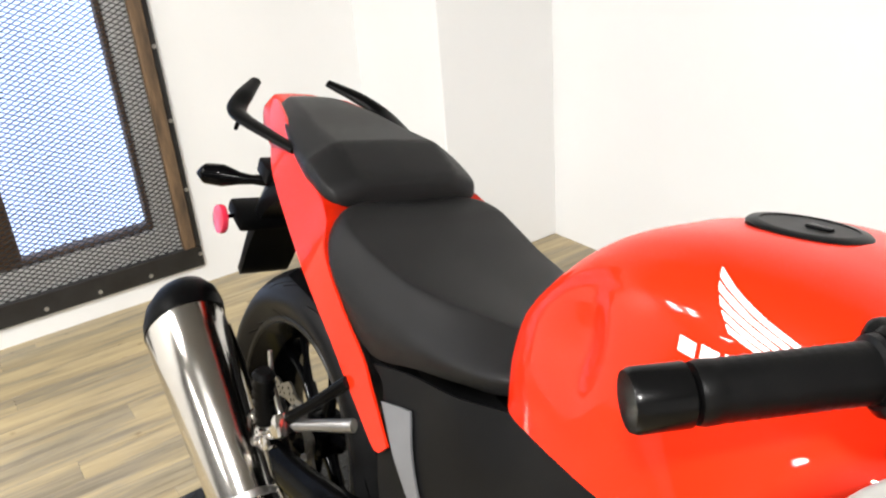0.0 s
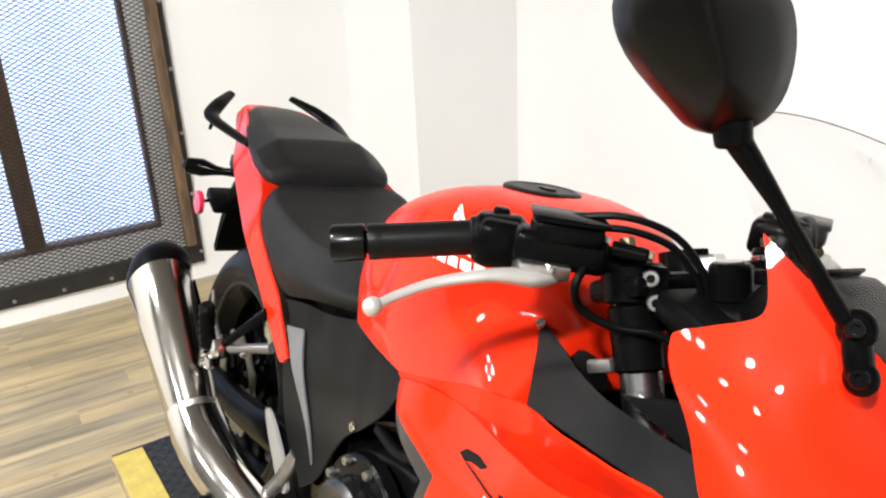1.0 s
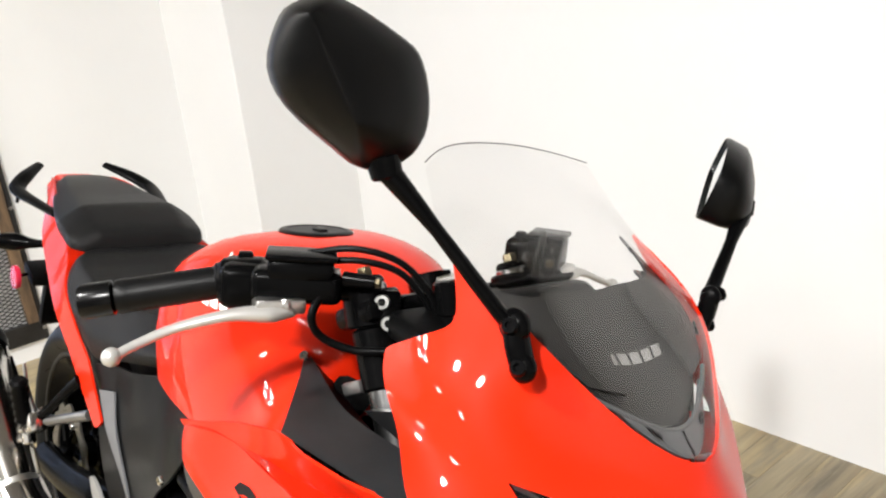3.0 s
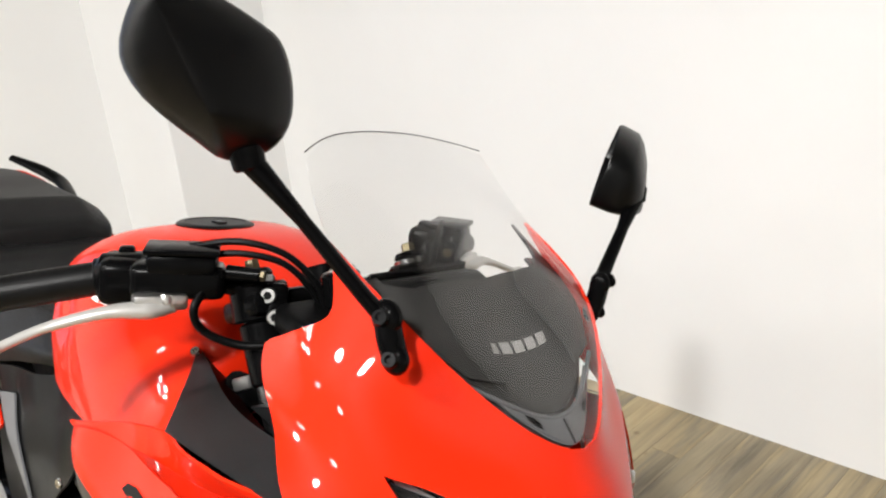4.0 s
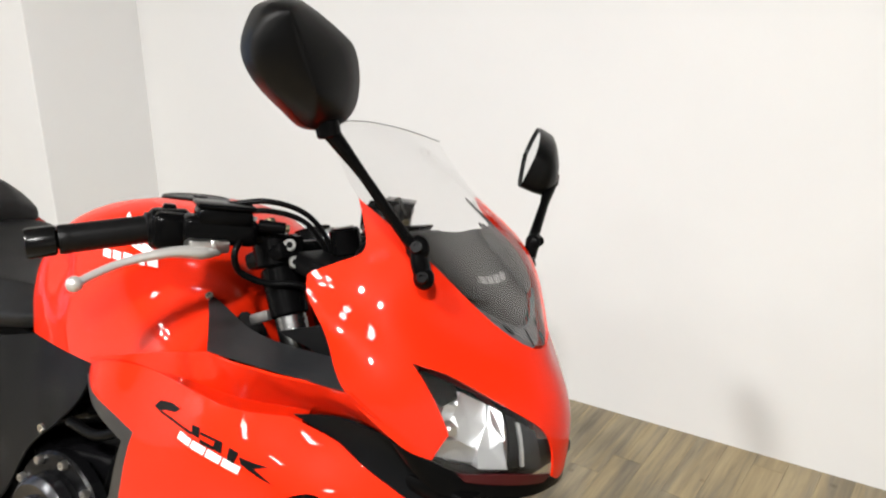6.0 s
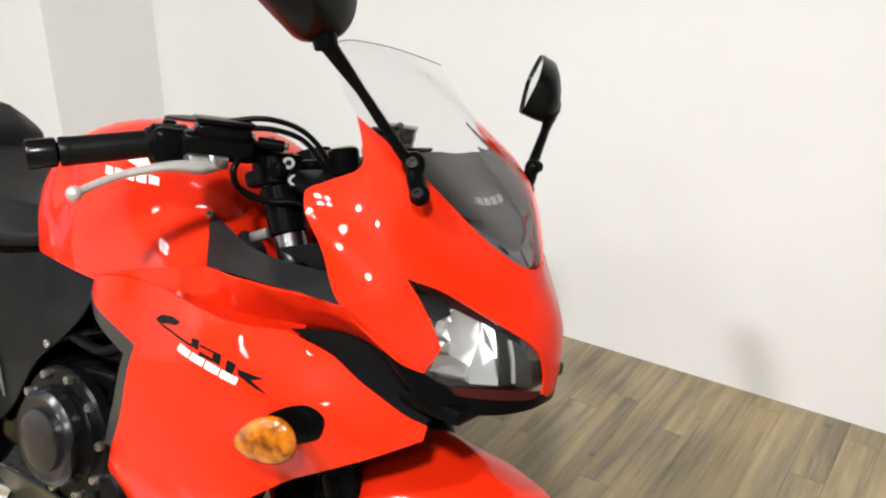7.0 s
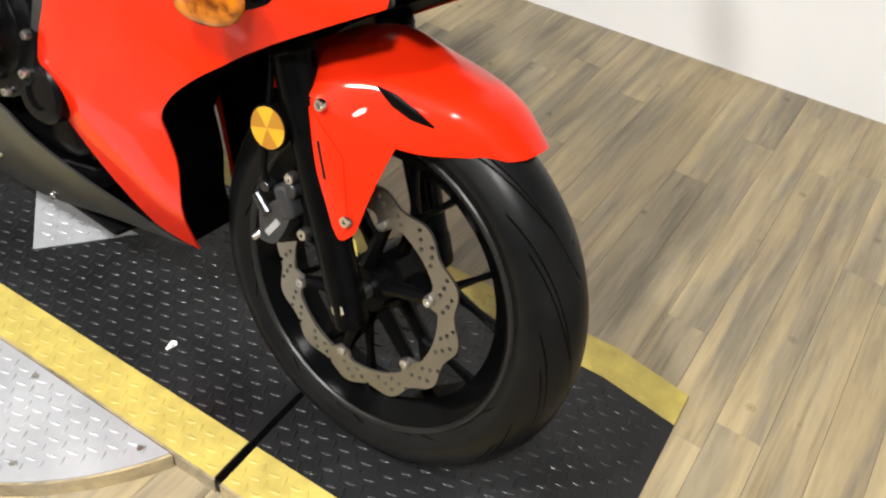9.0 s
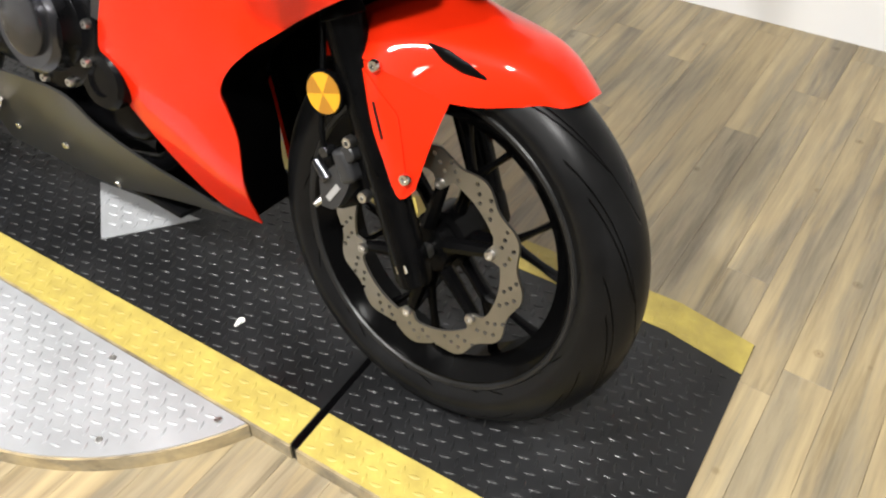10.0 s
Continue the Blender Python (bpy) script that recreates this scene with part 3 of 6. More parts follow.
def build_window():
    win = thing("window_1", "brown framed window behind black expanded metal screen", "window", kind="structure")
    y0, y1, z0, z1 = WIN
    oy0, oy1, oz0, oz1 = y0 - 0.06, 0.304, 0.074, z1 + 0.07
    x = XW
    bm = bmesh.new()
    for a, b, c, d in ((oy0, oy1, oz0, z0), (oy0, oy1, z1, oz1), (oy0, y0, z0, z1), (oy1 - 0.018, oy1, z0, z1)):
        box((0.022, b - a - 0.0005, d - c - 0.0005), Matrix.Translation((x + 0.011, (a + b) / 2, (c + d) / 2)), 0.003, 1, bm=bm)
    part("window_frame", bm, FRAME_BLACK, win, "black steel security frame with round bolts", smooth=False)
    bm = bmesh.new()
    box((0.03, 0.041, z1 - z0), Matrix.Translation((x + 0.017, oy1 - 0.018 - 0.0215, (z0 + z1) / 2)), 0.004, 1, bm=bm)
    part("wood_strip", bm, OLD_WOOD, win, "stained old wood strip", smooth=False)
    bm = bmesh.new()
    for z in np.arange(0.12, 2.0, 0.235):
        bolt(bm, (x + 0.022, oy1 - 0.009, z), (1, 0, 0), 0.007, 0.005)
    for y in np.arange(oy0 + 0.05, oy1 - 0.02, 0.165):
        bolt(bm, (x + 0.022, y, oz0 + 0.022), (1, 0, 0), 0.007, 0.005)
    part("frame_bolt", bm, STEEL, win)
    # expanded metal screen: two families of slanted strands
    bm = bmesh.new()
    dy, dz, t = 0.031, 0.0155, 0.0022
    xs = x + 0.006
    slope = dz / dy
    my0, my1 = y0 + 0.001, oy1 - 0.06
    for s in (1, -1):
        span = (my1 - my0) * slope
        k0 = z0 - (span if s > 0 else 0)
        k1 = z1 + (0 if s > 0 else span)
        for c in np.arange(k0, k1, dz):
            # z = c + s * slope * (y - my0), kept to the opening
            ya, yb = my0, my1
            za, zb = c, c + s * span
            lo, hi = (z0, z1)
            for _ in range(2):
                if za < lo: ya, za = ya + (lo - za) / (s * slope), lo
                if za > hi: ya, za = ya + (hi - za) / (s * slope), hi
                if zb < lo: yb, zb = yb + (lo - zb) / (s * slope), lo
                if zb > hi: yb, zb = yb + (hi - zb) / (s * slope), hi
            if yb - ya < 0.004:
                continue
            a, b = Vector((xs + 0.0012 * s, ya, za)), Vector((xs + 0.0012 * s, yb, zb))
            n = Vector((0, -(b - a).z, (b - a).y)).normalized() * t * 0.62
            w = Vector((t * 0.8, 0, 0))
            vs = [bm.verts.new(q) for q in (a - n - w, a + n - w, a + n + w, a - n + w, b - n - w, b + n - w, b + n + w, b - n + w)]
            for f in ((0, 1, 5, 4), (1, 2, 6, 5), (2, 3, 7, 6), (3, 0, 4, 7)):
                bm.faces.new([vs[i] for i in f])
    tagged(part("metal_mesh", bm, MESH_STEEL, win, "dark expanded metal mesh", smooth=False), kind="stuff")
    # pale casing, brown sash, mullion and panes set back in the wall
    xb = x - 0.045
    ga, gb, gz0, gz1, ym = y0 + 0.09, 0.160, 0.255, z1 - 0.09, -0.265
    def ring_of_boxes(oa, ob_, oc, od, ia, ib, ic, id_, depth, xc):
        bm = bmesh.new()
        for a, b, c, d in ((oa, ob_, oc, ic), (oa, ob_, id_, od), (oa, ia, ic, id_), (ib, ob_, ic, id_)):
            box((depth, b - a - 0.0006, d - c - 0.0006), Matrix.Translation((xc, (a + b) / 2, (c + d) / 2)), 0.004, 2, bm=bm)
        return bm
    part("casing", ring_of_boxes(y0, y1, z0, z1, ga - 0.02, gb + 0.018, gz0 - 0.02, gz1 + 0.02, 0.06, xb + 0.003), WALL, win, "white painted casing")
    part("window_sash", ring_of_boxes(ga - 0.019, gb + 0.017, gz0 - 0.019, gz1 + 0.019, ga, gb, gz0, gz1, 0.05, xb), SASH, win, "brown painted sash")
    part("mullion", box((0.055, 0.072, gz1 - gz0 - 0.001), Matrix.Translation((xb + 0.002, ym, (gz0 + gz1) / 2)), 0.006), SASH, win, "brown painted mullion")
    for a, b in ((ga, ym - 0.036), (ym + 0.036, gb)):
        part("pane", box((0.006, b - a - 0.001, gz1 - gz0 - 0.001), Matrix.Translation((xb - 0.012, (a + b) / 2, (gz0 + gz1) / 2))), LENS, win, "clear glass pane", smooth=False).visible_shadow = False
    return win


build_window()
tagged(slab("backdrop", XW - 0.7, XW - 0.68, -1.9, 1.3, -0.3, 2.6, DAYLIGHT), "pale blue overcast daylight outside the window", "sky", kind="structure")


def ceiling_light(x, y, share):
    t = thing("ceiling_light", "round white ceiling downlight, switched on", "lamp", Matrix.Translation((x, y, ZC)), "ceiling lights")
    part("housing", lathe([(0.118, 0.0), (0.128, -0.02), (0.128, -0.07), (0.121, -0.075), (0.115, -0.06)], 32, "z"), WALL, t)
    part("lens", lathe([(0.114, -0.058), (0.113, -0.064), (0.02, -0.066), (0.001, -0.066)], 32, "z"), LAMP_FACE, t, "glowing lamp face")
    l = bpy.data.lights.new("downlight", "AREA")
    l.shape, l.size, l.energy, l.color = "DISK", 0.22, LAMP_POWER * share, LAMP_COLOR
    ob = new("downlight", l)
    ob.parent = t
    ob.location = (0, 0, -0.085)
    return t


for lx, ly, share in LAMPS:
    ceiling_light(lx, ly, share)


# an assumed fixture out of view that softens shadows
def wide_light(x, y, share):
    t = thing("ceiling_lamp", "wide round ceiling lamp, added out of view as soft fill", "lamp", Matrix.Translation((x, y, ZC)), "wide ceiling lamps")
    part("housing", lathe([(0.225, 0.0), (0.235, -0.02), (0.235, -0.07), (0.228, -0.075), (0.222, -0.06)], 48, "z"), WALL, t)
    part("diffuser", lathe([(0.221, -0.058), (0.219, -0.064), (0.02, -0.068), (0.001, -0.068)], 48, "z"), LAMP_FACE, t, "glowing diffuser")
    l = bpy.data.lights.new("wide_lamp", "AREA")
    l.shape, l.size, l.energy, l.color = "DISK", 0.44, LAMP_POWER * share, LAMP_COLOR
    ob = new("wide_lamp", l)
    ob.parent = t
    ob.location = (0, 0, -0.085)
    return t


for lx, ly, share in PANELS:
    wide_light(lx, ly, share)


# ---- the platform under the motorcycle: black tread-plate runway, aluminium turntable ----
H = 0.034
RW = pose(0, 0, 0, 0, 0, 2.0)


def tread(bm, x0, x1, y0, y1, z, pitch=0.0205, ln=0.0215, wd=0.0056, hh=0.0019, keep=None, slope=None):
    """Raised lozenges, every second one turned by a right angle."""
    ny, nx = int((y1 - y0) / pitch), int((x1 - x0) / pitch)
    for i in range(nx + 1):
        for j in range(ny + 1):
            cx, cy = x0 + (i + 0.5) * pitch, y0 + (j + 0.5) * pitch
            if cx > x1 - 0.008 or cy > y1 - 0.008 or (keep and not keep(cx, cy)):
                continue
            a = 0.26 + (math.pi / 2 if (i + j) % 2 else 0)
            c, s = math.cos(a), math.sin(a)
            def q(u, v, h):
                px_, py_ = cx + u * c - v * s, cy + u * s + v * c
                return bm.verts.new((px_, py_, (slope(px_) if slope else z) + h))
            base = [q(-ln / 2, 0, 0), q(-ln * 0.2, -wd / 2, 0), q(ln * 0.2, -wd / 2, 0), q(ln / 2, 0, 0), q(ln * 0.2, wd / 2, 0), q(-ln * 0.2, wd / 2, 0)]
            top = [q(-ln * 0.33, 0, hh * 0.8), q(0, -wd * 0.22, hh), q(ln * 0.33, 0, hh * 0.8), q(0, wd * 0.22, hh)]
            for f in ((base[0], base[1], top[1], top[0]), (base[1], base[2], top[1]), (base[2], base[3], top[2], top[1]), (base[3], base[4], top[3], top[2]), (base[4], base[5], top[3]), (base[5], base[0], top[0], top[3]), tuple(top)):
                bm.faces.new(f)
    return bm


def ramp_height(x):
    return H if x < 0.285 else max(0.006, H - (x - 0.285) * (H - 0.006) / 0.135)


def build_platform():
    p = thing("runway", "black steel tread-plate runway edged with yellow tape", "platform", RW, kind="structure")
    ya, yb = -0.196, 0.400
    def section(x0, x1, name):
        bm = bmesh.new()
        xs = [x0] + [v for v in (0.285,) if x0 < v < x1] + [x1]
        loops = [[(x, ya, 0.0), (x, yb, 0.0), (x, yb, ramp_height(x)), (x, ya, ramp_height(x))] for x in xs]
        rings(bm, loops)
        part(name, bm, PLATE_BLACK, p, smooth=False)
        bm = bmesh.new()
        tread(bm, x0 + 0.004, x1 - 0.002, ya + 0.076, yb - 0.074, H, slope=ramp_height)
        tagged(part("tread_pattern", bm, PLATE_BLACK, p, smooth=False), kind="stuff")
    section(-1.80, -0.119, "rear_plate")
    section(-0.107, 0.425, "front_plate")
    part("joint_strip", box((0.012, yb - ya + 0.004, H + 0.001), Matrix.Translation((-0.113, (ya + yb) / 2, (H + 0.001) / 2)), 0.002), BLACK_GLOSS, p, "worn black joint strip", smooth=False)
    for x0, x1 in ((-1.80, -0.119), (-0.107, 0.425)):
        bm = bmesh.new()
        xs = [x0] + [v for v in (0.285,) if x0 < v < x1] + [x1]
        rings(bm, [[(x, ya - 0.0045, 0.0), (x, ya - 0.0002, 0.0), (x, ya - 0.0002, ramp_height(x) - 0.001), (x, ya - 0.0045, ramp_height(x) - 0.001)] for x in xs])
        part("edge_strip", bm, PLANK, p, "wood-look vinyl edge strip", smooth=False)
    # tape: near edge, far edge
    def tape(x0, x1, y0, y1, name="yellow_tape"):
        bm = bmesh.new()
        xs = [x0] + [v for v in (0.285,) if x0 < v < x1] + [x1]
        loops = [[(x, y0, ramp_height(x) + 0.0004), (x, y1, ramp_height(x) + 0.0004), (x, y1, ramp_height(x) + 0.0012), (x, y0, ramp_height(x) + 0.0012)] for x in xs]
        rings(bm, loops)
        tp = part(name, bm, YELLOW, p, "dirty yellow safety tape pressed over the tread", smooth=False)
        bm = bmesh.new()
        tread(bm, x0 + 0.003, x1 - 0.003, y0 + 0.002, y1 - 0.002, H, hh=0.0012, wd=0.0070, slope=lambda x: ramp_height(x) + 0.0011)
        tagged(part("tread_pattern", bm, YELLOW, tp, smooth=False), kind="stuff")
    tape(-1.79, -0.121, ya - 0.001, ya + 0.076)
    tape(-0.105, 0.424, ya - 0.001, ya + 0.076)
    tape(-1.79, -0.121, yb - 0.074, yb + 0.001)
    tape(-0.105, 0.424, yb - 0.074, yb + 0.001)
    # the aluminium triangle of the plate below, and a paint chip
    bm = bmesh.new()
    a, b, c = Vector((-0.722, -0.030, H)), Vector((-0.602, 0.113, H)), Vector((-0.86, 0.09, H))
    up = Vector((0, 0, 0.002))
    lo, hi = [bm.verts.new(v) for v in (a, b, c)], [bm.verts.new(v + up) for v in (a, b, c)]
    bm.faces.new(hi)
    for i in range(3):
        bm.faces.new((lo[i], lo[(i + 1) % 3], hi[(i + 1) % 3], hi[i]))
    def in_tri(x, y):
        q = Vector((x, y, H))
        return all(((v - u).cross(q - u)).z > 0.012 * (v - u).length for u, v in ((a, b), (b, c), (c, a)))
    tread(bm, -0.87, -0.60, -0.04, 0.12, H + 0.002, keep=in_tri)
    part("plate_insert", bm, PLATE_ALU, p, "bare aluminium tread-plate insert", smooth=False)

    t = thing("turntable", "round aluminium tread-plate turntable with a wood-look rim", "platform", RW, kind="structure")
    r = 0.507
    cx, cy, _ = RW.inverted() @ Vector((-0.646, 0.026, 0))
    def arc(zz, rr, yl):
        # the segment on the near side of the runway
        a0 = math.asin((yl - cy) / rr)
        return [(cx + rr * math.cos(a), cy + rr * math.sin(a), zz) for a in np.linspace(math.pi - a0, 2 * math.pi + a0, 72)]
    yl = -0.2025
    bm = bmesh.new()
    rings(bm, [arc(0.0, r + 0.004, yl), arc(H - 0.003, r + 0.004, yl)])
    part("rim", bm, PLANK, t, "wood-look vinyl rim", sharp=60)
    bm = bmesh.new()
    rings(bm, [arc(H - 0.003, r, yl), arc(H, r, yl)])
    plate = part("top_plate", bm, PLATE_ALU, t, "bare aluminium tread plate", smooth=False)
    bm = bmesh.new()
    tread(bm, cx - r, cx + r, cy - r, yl, H, keep=lambda x, y: (x - cx) ** 2 + (y - cy) ** 2 < (r - 0.016) ** 2 and y < yl - 0.008)
    tagged(part("tread_pattern", bm, PLATE_ALU, plate, smooth=False), kind="stuff")
    bm = bmesh.new()
    for x, y in ((-0.245, -0.222), (-0.480, -0.222), (-0.375, -0.345), (-0.565, -0.41)):
        bolt(bm, (x, y, H), (0, 0, 1), 0.006, 0.003)
    part("screw", bm, STEEL, t)


build_platform()
chip = bmesh.new()
rings(chip, [[(-0.352 + 0.006 * math.cos(a) * (1 + 0.4 * math.sin(3 * a)), -0.062 + 0.012 * math.sin(a), z) for a in np.linspace(0, 2 * math.pi, 10, endpoint=False)] for z in (H + 0.0002, H + 0.0016)])
tagged(part("paint_chip", chip, WHITE_DECAL, smooth=False), "small white paint chip on the black tread plate", "debris")


# ---- the motorcycle ----
LEAN_DEG = -13.6
bike = thing("motorcycle", "red sports motorcycle leaning on its side stand on a black runway", "motorcycle", Matrix.Translation((0, 0, 0.0362)) @ pose(0, 0, 0, LEAN_DEG, 0, 0))


def plane_y(y):
    def f(a, b):
        a, b = np.atleast_1d(a), np.atleast_1d(b)
        return np.stack([a, np.full(len(a), y), b], -1)
    return f


def raycast_side(bm, side=-1, gap=0.0012):
    """A surface over (x, z): where a line from the side first meets a mesh."""
    from mathutils.bvhtree import BVHTree
    tree = BVHTree.FromBMesh(bm)
    def f(a, b):
        out = []
        for x, z in zip(np.atleast_1d(a), np.atleast_1d(b)):
            hit, n, *_ = tree.ray_cast(Vector((x, side, z)), Vector((0, -side, 0)))
            out.append((x, hit.y + side * gap, z) if hit is not None else (x, side * 0.1, z))
        return np.array(out)
    return f


# -- wheels --
def tyre_mesh(r, half, crown, rim_r, material, n=288, m=52):
    """A tyre about the y axis: rounded crown, side walls with two fine ribs, bead."""
    loops = []
    for k in range(m + 1):
        s = -1 + 2 * k / m
        if abs(s) < 0.8:
            y = half * math.sin(s * math.pi / 2 * 0.98)
            rr = r - crown * (1 - math.cos(s * math.pi / 2 * 0.98))
        else:
            t = (abs(s) - 0.8) / 0.2
            r8 = r - crown * (1 - math.cos(0.8 * math.pi / 2 * 0.98))
            rr = r8 + (rim_r - r8) * t
            y = math.copysign(half * (0.951 + 0.05 * math.sin(min(t * 1.6, 1) * math.pi) - 0.22 * t * t), s)
        loops.append([(rr * math.cos(a), y, rr * math.sin(a)) for a in np.linspace(0, 2 * math.pi, n, endpoint=False).tolist()])
    vs = [v for lp in loops for v in lp]
    faces = [(i * n + j, i * n + (j + 1) % n, (i + 1) * n + (j + 1) % n, (i + 1) * n + j) for i in range(m) for j in range(n)]
    me = bpy.data.meshes.new("tyre")
    me.from_pydata(vs, [], faces)
    me.update()
    me.shade_smooth()
    me.materials.append(material)
    return new("tyre", me)


def rim_mesh(rim_r, half):
    return lathe([(rim_r - 0.004, -half), (rim_r + 0.006, -half), (rim_r + 0.007, -half + 0.004), (rim_r - 0.003, -half + 0.008), (rim_r - 0.022, -half * 0.5), (rim_r - 0.024, half * 0.5),
                  (rim_r - 0.003, half - 0.008), (rim_r + 0.007, half - 0.004), (rim_r + 0.006, half), (rim_r - 0.004, half), (rim_r - 0.012, half - 0.006), (rim_r - 0.034, half * 0.45), (rim_r - 0.034, -half * 0.45), (rim_r - 0.012, -half + 0.006), (rim_r - 0.004, -half)], 96)


def spoke(a, r0, r1, w, spread):
    """A forked spoke: one stem from the hub that splits into two slim arms to the rim."""
    bm = bmesh.new()
    def at(r, b, y=0.0):
        return Vector((r * math.cos(b), y, r * math.sin(b)))
    fork = at(r0 + (r1 - r0) * 0.42, a)
    tube([at(r0, a), at(r0, a).lerp(fork, 0.5), fork], [w * 1.5, w * 1.15, w * 1.25], 10, 2, 1.5, (0, 1, 0), bm=bm)
    for s in (-1, 1):
        p1 = at(r1, a + s * spread, s * 0.002)
        tube([fork, fork.lerp(p1, 0.5), p1], [w * 0.95, w * 0.62, w * 0.85], 8, 2, 1.5, (0, 1, 0), bm=bm)
    return bm


def wave_disc(r_out, r_in, waves, y, thick, lugs, lug_r, phase, holes_per):
    pts = [((r_out - 0.0055 + 0.0055 * math.cos(waves * a)) * math.cos(a), (r_out - 0.0055 + 0.0055 * math.cos(waves * a)) * math.sin(a)) for a in np.linspace(0, 2 * math.pi, 144, endpoint=False)]
    inner = []
    for a in np.linspace(0, 2 * math.pi, 96, endpoint=False):
        d = min(abs((a - phase - k * 2 * math.pi / lugs + math.pi) % (2 * math.pi) - math.pi) for k in range(lugs))
        rr = r_in - (r_in - lug_r + 0.009) * max(0, 1 - (d / 0.13) ** 2)
        inner.append((rr * math.cos(a), rr * math.sin(a)))
    holes = []
    for k in range(holes_per):
        for j, rr in enumerate((r_in + 0.008, r_in + 0.0165, r_in + 0.025)):
            a = 2 * math.pi * (k + 0.28 * j) / holes_per + (0.5 * math.pi / holes_per if k % 2 else 0)
            holes.append([(rr * math.cos(a) + 0.0034 * math.cos(t), rr * math.sin(a) + 0.0034 * math.sin(t)) for t in np.linspace(0, 2 * math.pi, 7, endpoint=False)])
    from mathutils.geometry import delaunay_2d_cdt
    loops = [np.array(pts), np.array(inner)] + [np.array(h) for h in holes]
    verts, edges = [], []
    for lp in loops:
        i0 = len(verts)
        verts += [Vector(p) for p in lp]
        edges += [(i0 + i, i0 + (i + 1) % len(lp)) for i in range(len(lp))]
    vo, _, fo, *_ = delaunay_2d_cdt(verts, edges, [], 0, 1e-7)
    va = np.array([tuple(v) for v in vo])
    hc = np.array([np.mean(h, 0) for h in holes])
    bm = bmesh.new()
    tris = []
    for f in fo:
        c = va[list(f)].mean(0)
        if inside(loops[0], *c) and not inside(loops[1], *c) and np.hypot(*(hc - c).T).min() > 0.0028:
            tris.append(list(f))
    front = [bm.verts.new((p[0], y - thick / 2, p[1])) for p in va]
    back = [bm.verts.new((p[0], y + thick / 2, p[1])) for p in va]
    seen_edges = set()
    for t in tris:
        bm.faces.new([front[i] for i in t])
        bm.faces.new([back[i] for i in reversed(t)])
        seen_edges |= {(t[k], t[(k + 1) % 3]) for k in range(3)}
    for i, j in seen_edges:
        if (j, i) not in seen_edges:
            bm.faces.new((front[j], front[i], back[i], back[j]))
    for v in [v for v in bm.verts if not v.link_faces]:
        bm.verts.remove(v)
    return bm


def build_wheel(name, centre, turn, r, half, rim_r, rim_half, crown, label, disc):
    w = part(name, rim_mesh(rim_r, rim_half), RIM_BLACK, bike, label, sharp=35)
    w.matrix_basis = Matrix.Translation(centre) @ turn
    t = tyre_mesh(r, half, crown, rim_r, FRONT_TYRE if half < 0.07 else REAR_TYRE)
    t.parent = w
    t["label"] = "black grooved road tyre"
    for sy in (-1, 1):
        edge = sy * (rim_half + 0.001)
        # flange ring whose lighter grey stands in for the edge highlight
        part("rim_lip", lathe([(rim_r - 0.003, edge - sy * 0.003), (rim_r + 0.001, edge + sy * 0.002), (rim_r + 0.006, edge + sy * 0.003), (rim_r + 0.009, edge), (rim_r + 0.006, edge - sy * 0.004), (rim_r - 0.003, edge - sy * 0.003)], 96), RIM_GLINT, w, "rim edge in lighter grey for its glint")
    part("hub", lathe([(0.016, -0.058), (0.034, -0.056), (0.036, -0.030), (0.045, -0.026), (0.045, 0.026), (0.036, 0.030), (0.034, 0.056), (0.016, 0.058)], 32), BLACK_METAL, w)
    for k in range(6):
        part("spoke", spoke(k * math.pi / 3 + 0.30, 0.034, rim_r - 0.028, 0.0075, 0.24), BLACK_GLOSS, w)
    r_out, lug_r, y, phase = disc
    d = part("brake_disc", wave_disc(r_out, r_out - 0.036, 12, y, 0.0045, 6, lug_r, phase, 26), DISC, w, "drilled wave brake disc", sharp=30)
    for k in range(6):
        a = phase + k * math.pi / 3
        p = (lug_r * math.cos(a), y - 0.003, lug_r * math.sin(a))
        b = bmesh.new()
        bolt(b, p, (0, -1, 0), 0.0075, 0.006)
        part("disc_bolt", b, STEEL, d)
        part("carrier_arm", tube([(0.038 * math.cos(a + 0.2), y + 0.006, 0.038 * math.sin(a + 0.2)), (lug_r * math.cos(a), y + 0.006, lug_r * math.sin(a))], [0.012, 0.009], 8, 1), BLACK_METAL, w)
    return w


STEER = Matrix.Rotation(radians(-3.26), 4, Vector((-math.sin(radians(25.5)), 0, math.cos(radians(25.5)))))
build_wheel("front_wheel", (0.0, -0.003, 0.298), STEER, 0.2975, 0.060, 0.219, 0.047, 0.062, "black cast front wheel", (0.160, 0.113, -0.061, 0.406 + math.pi))
build_wheel("rear_wheel", (-1.41, 0, 0.312), Matrix(), 0.312, 0.080, 0.219, 0.062, 0.062, "black cast rear wheel", (0.120, 0.085, -0.075, 0.2))

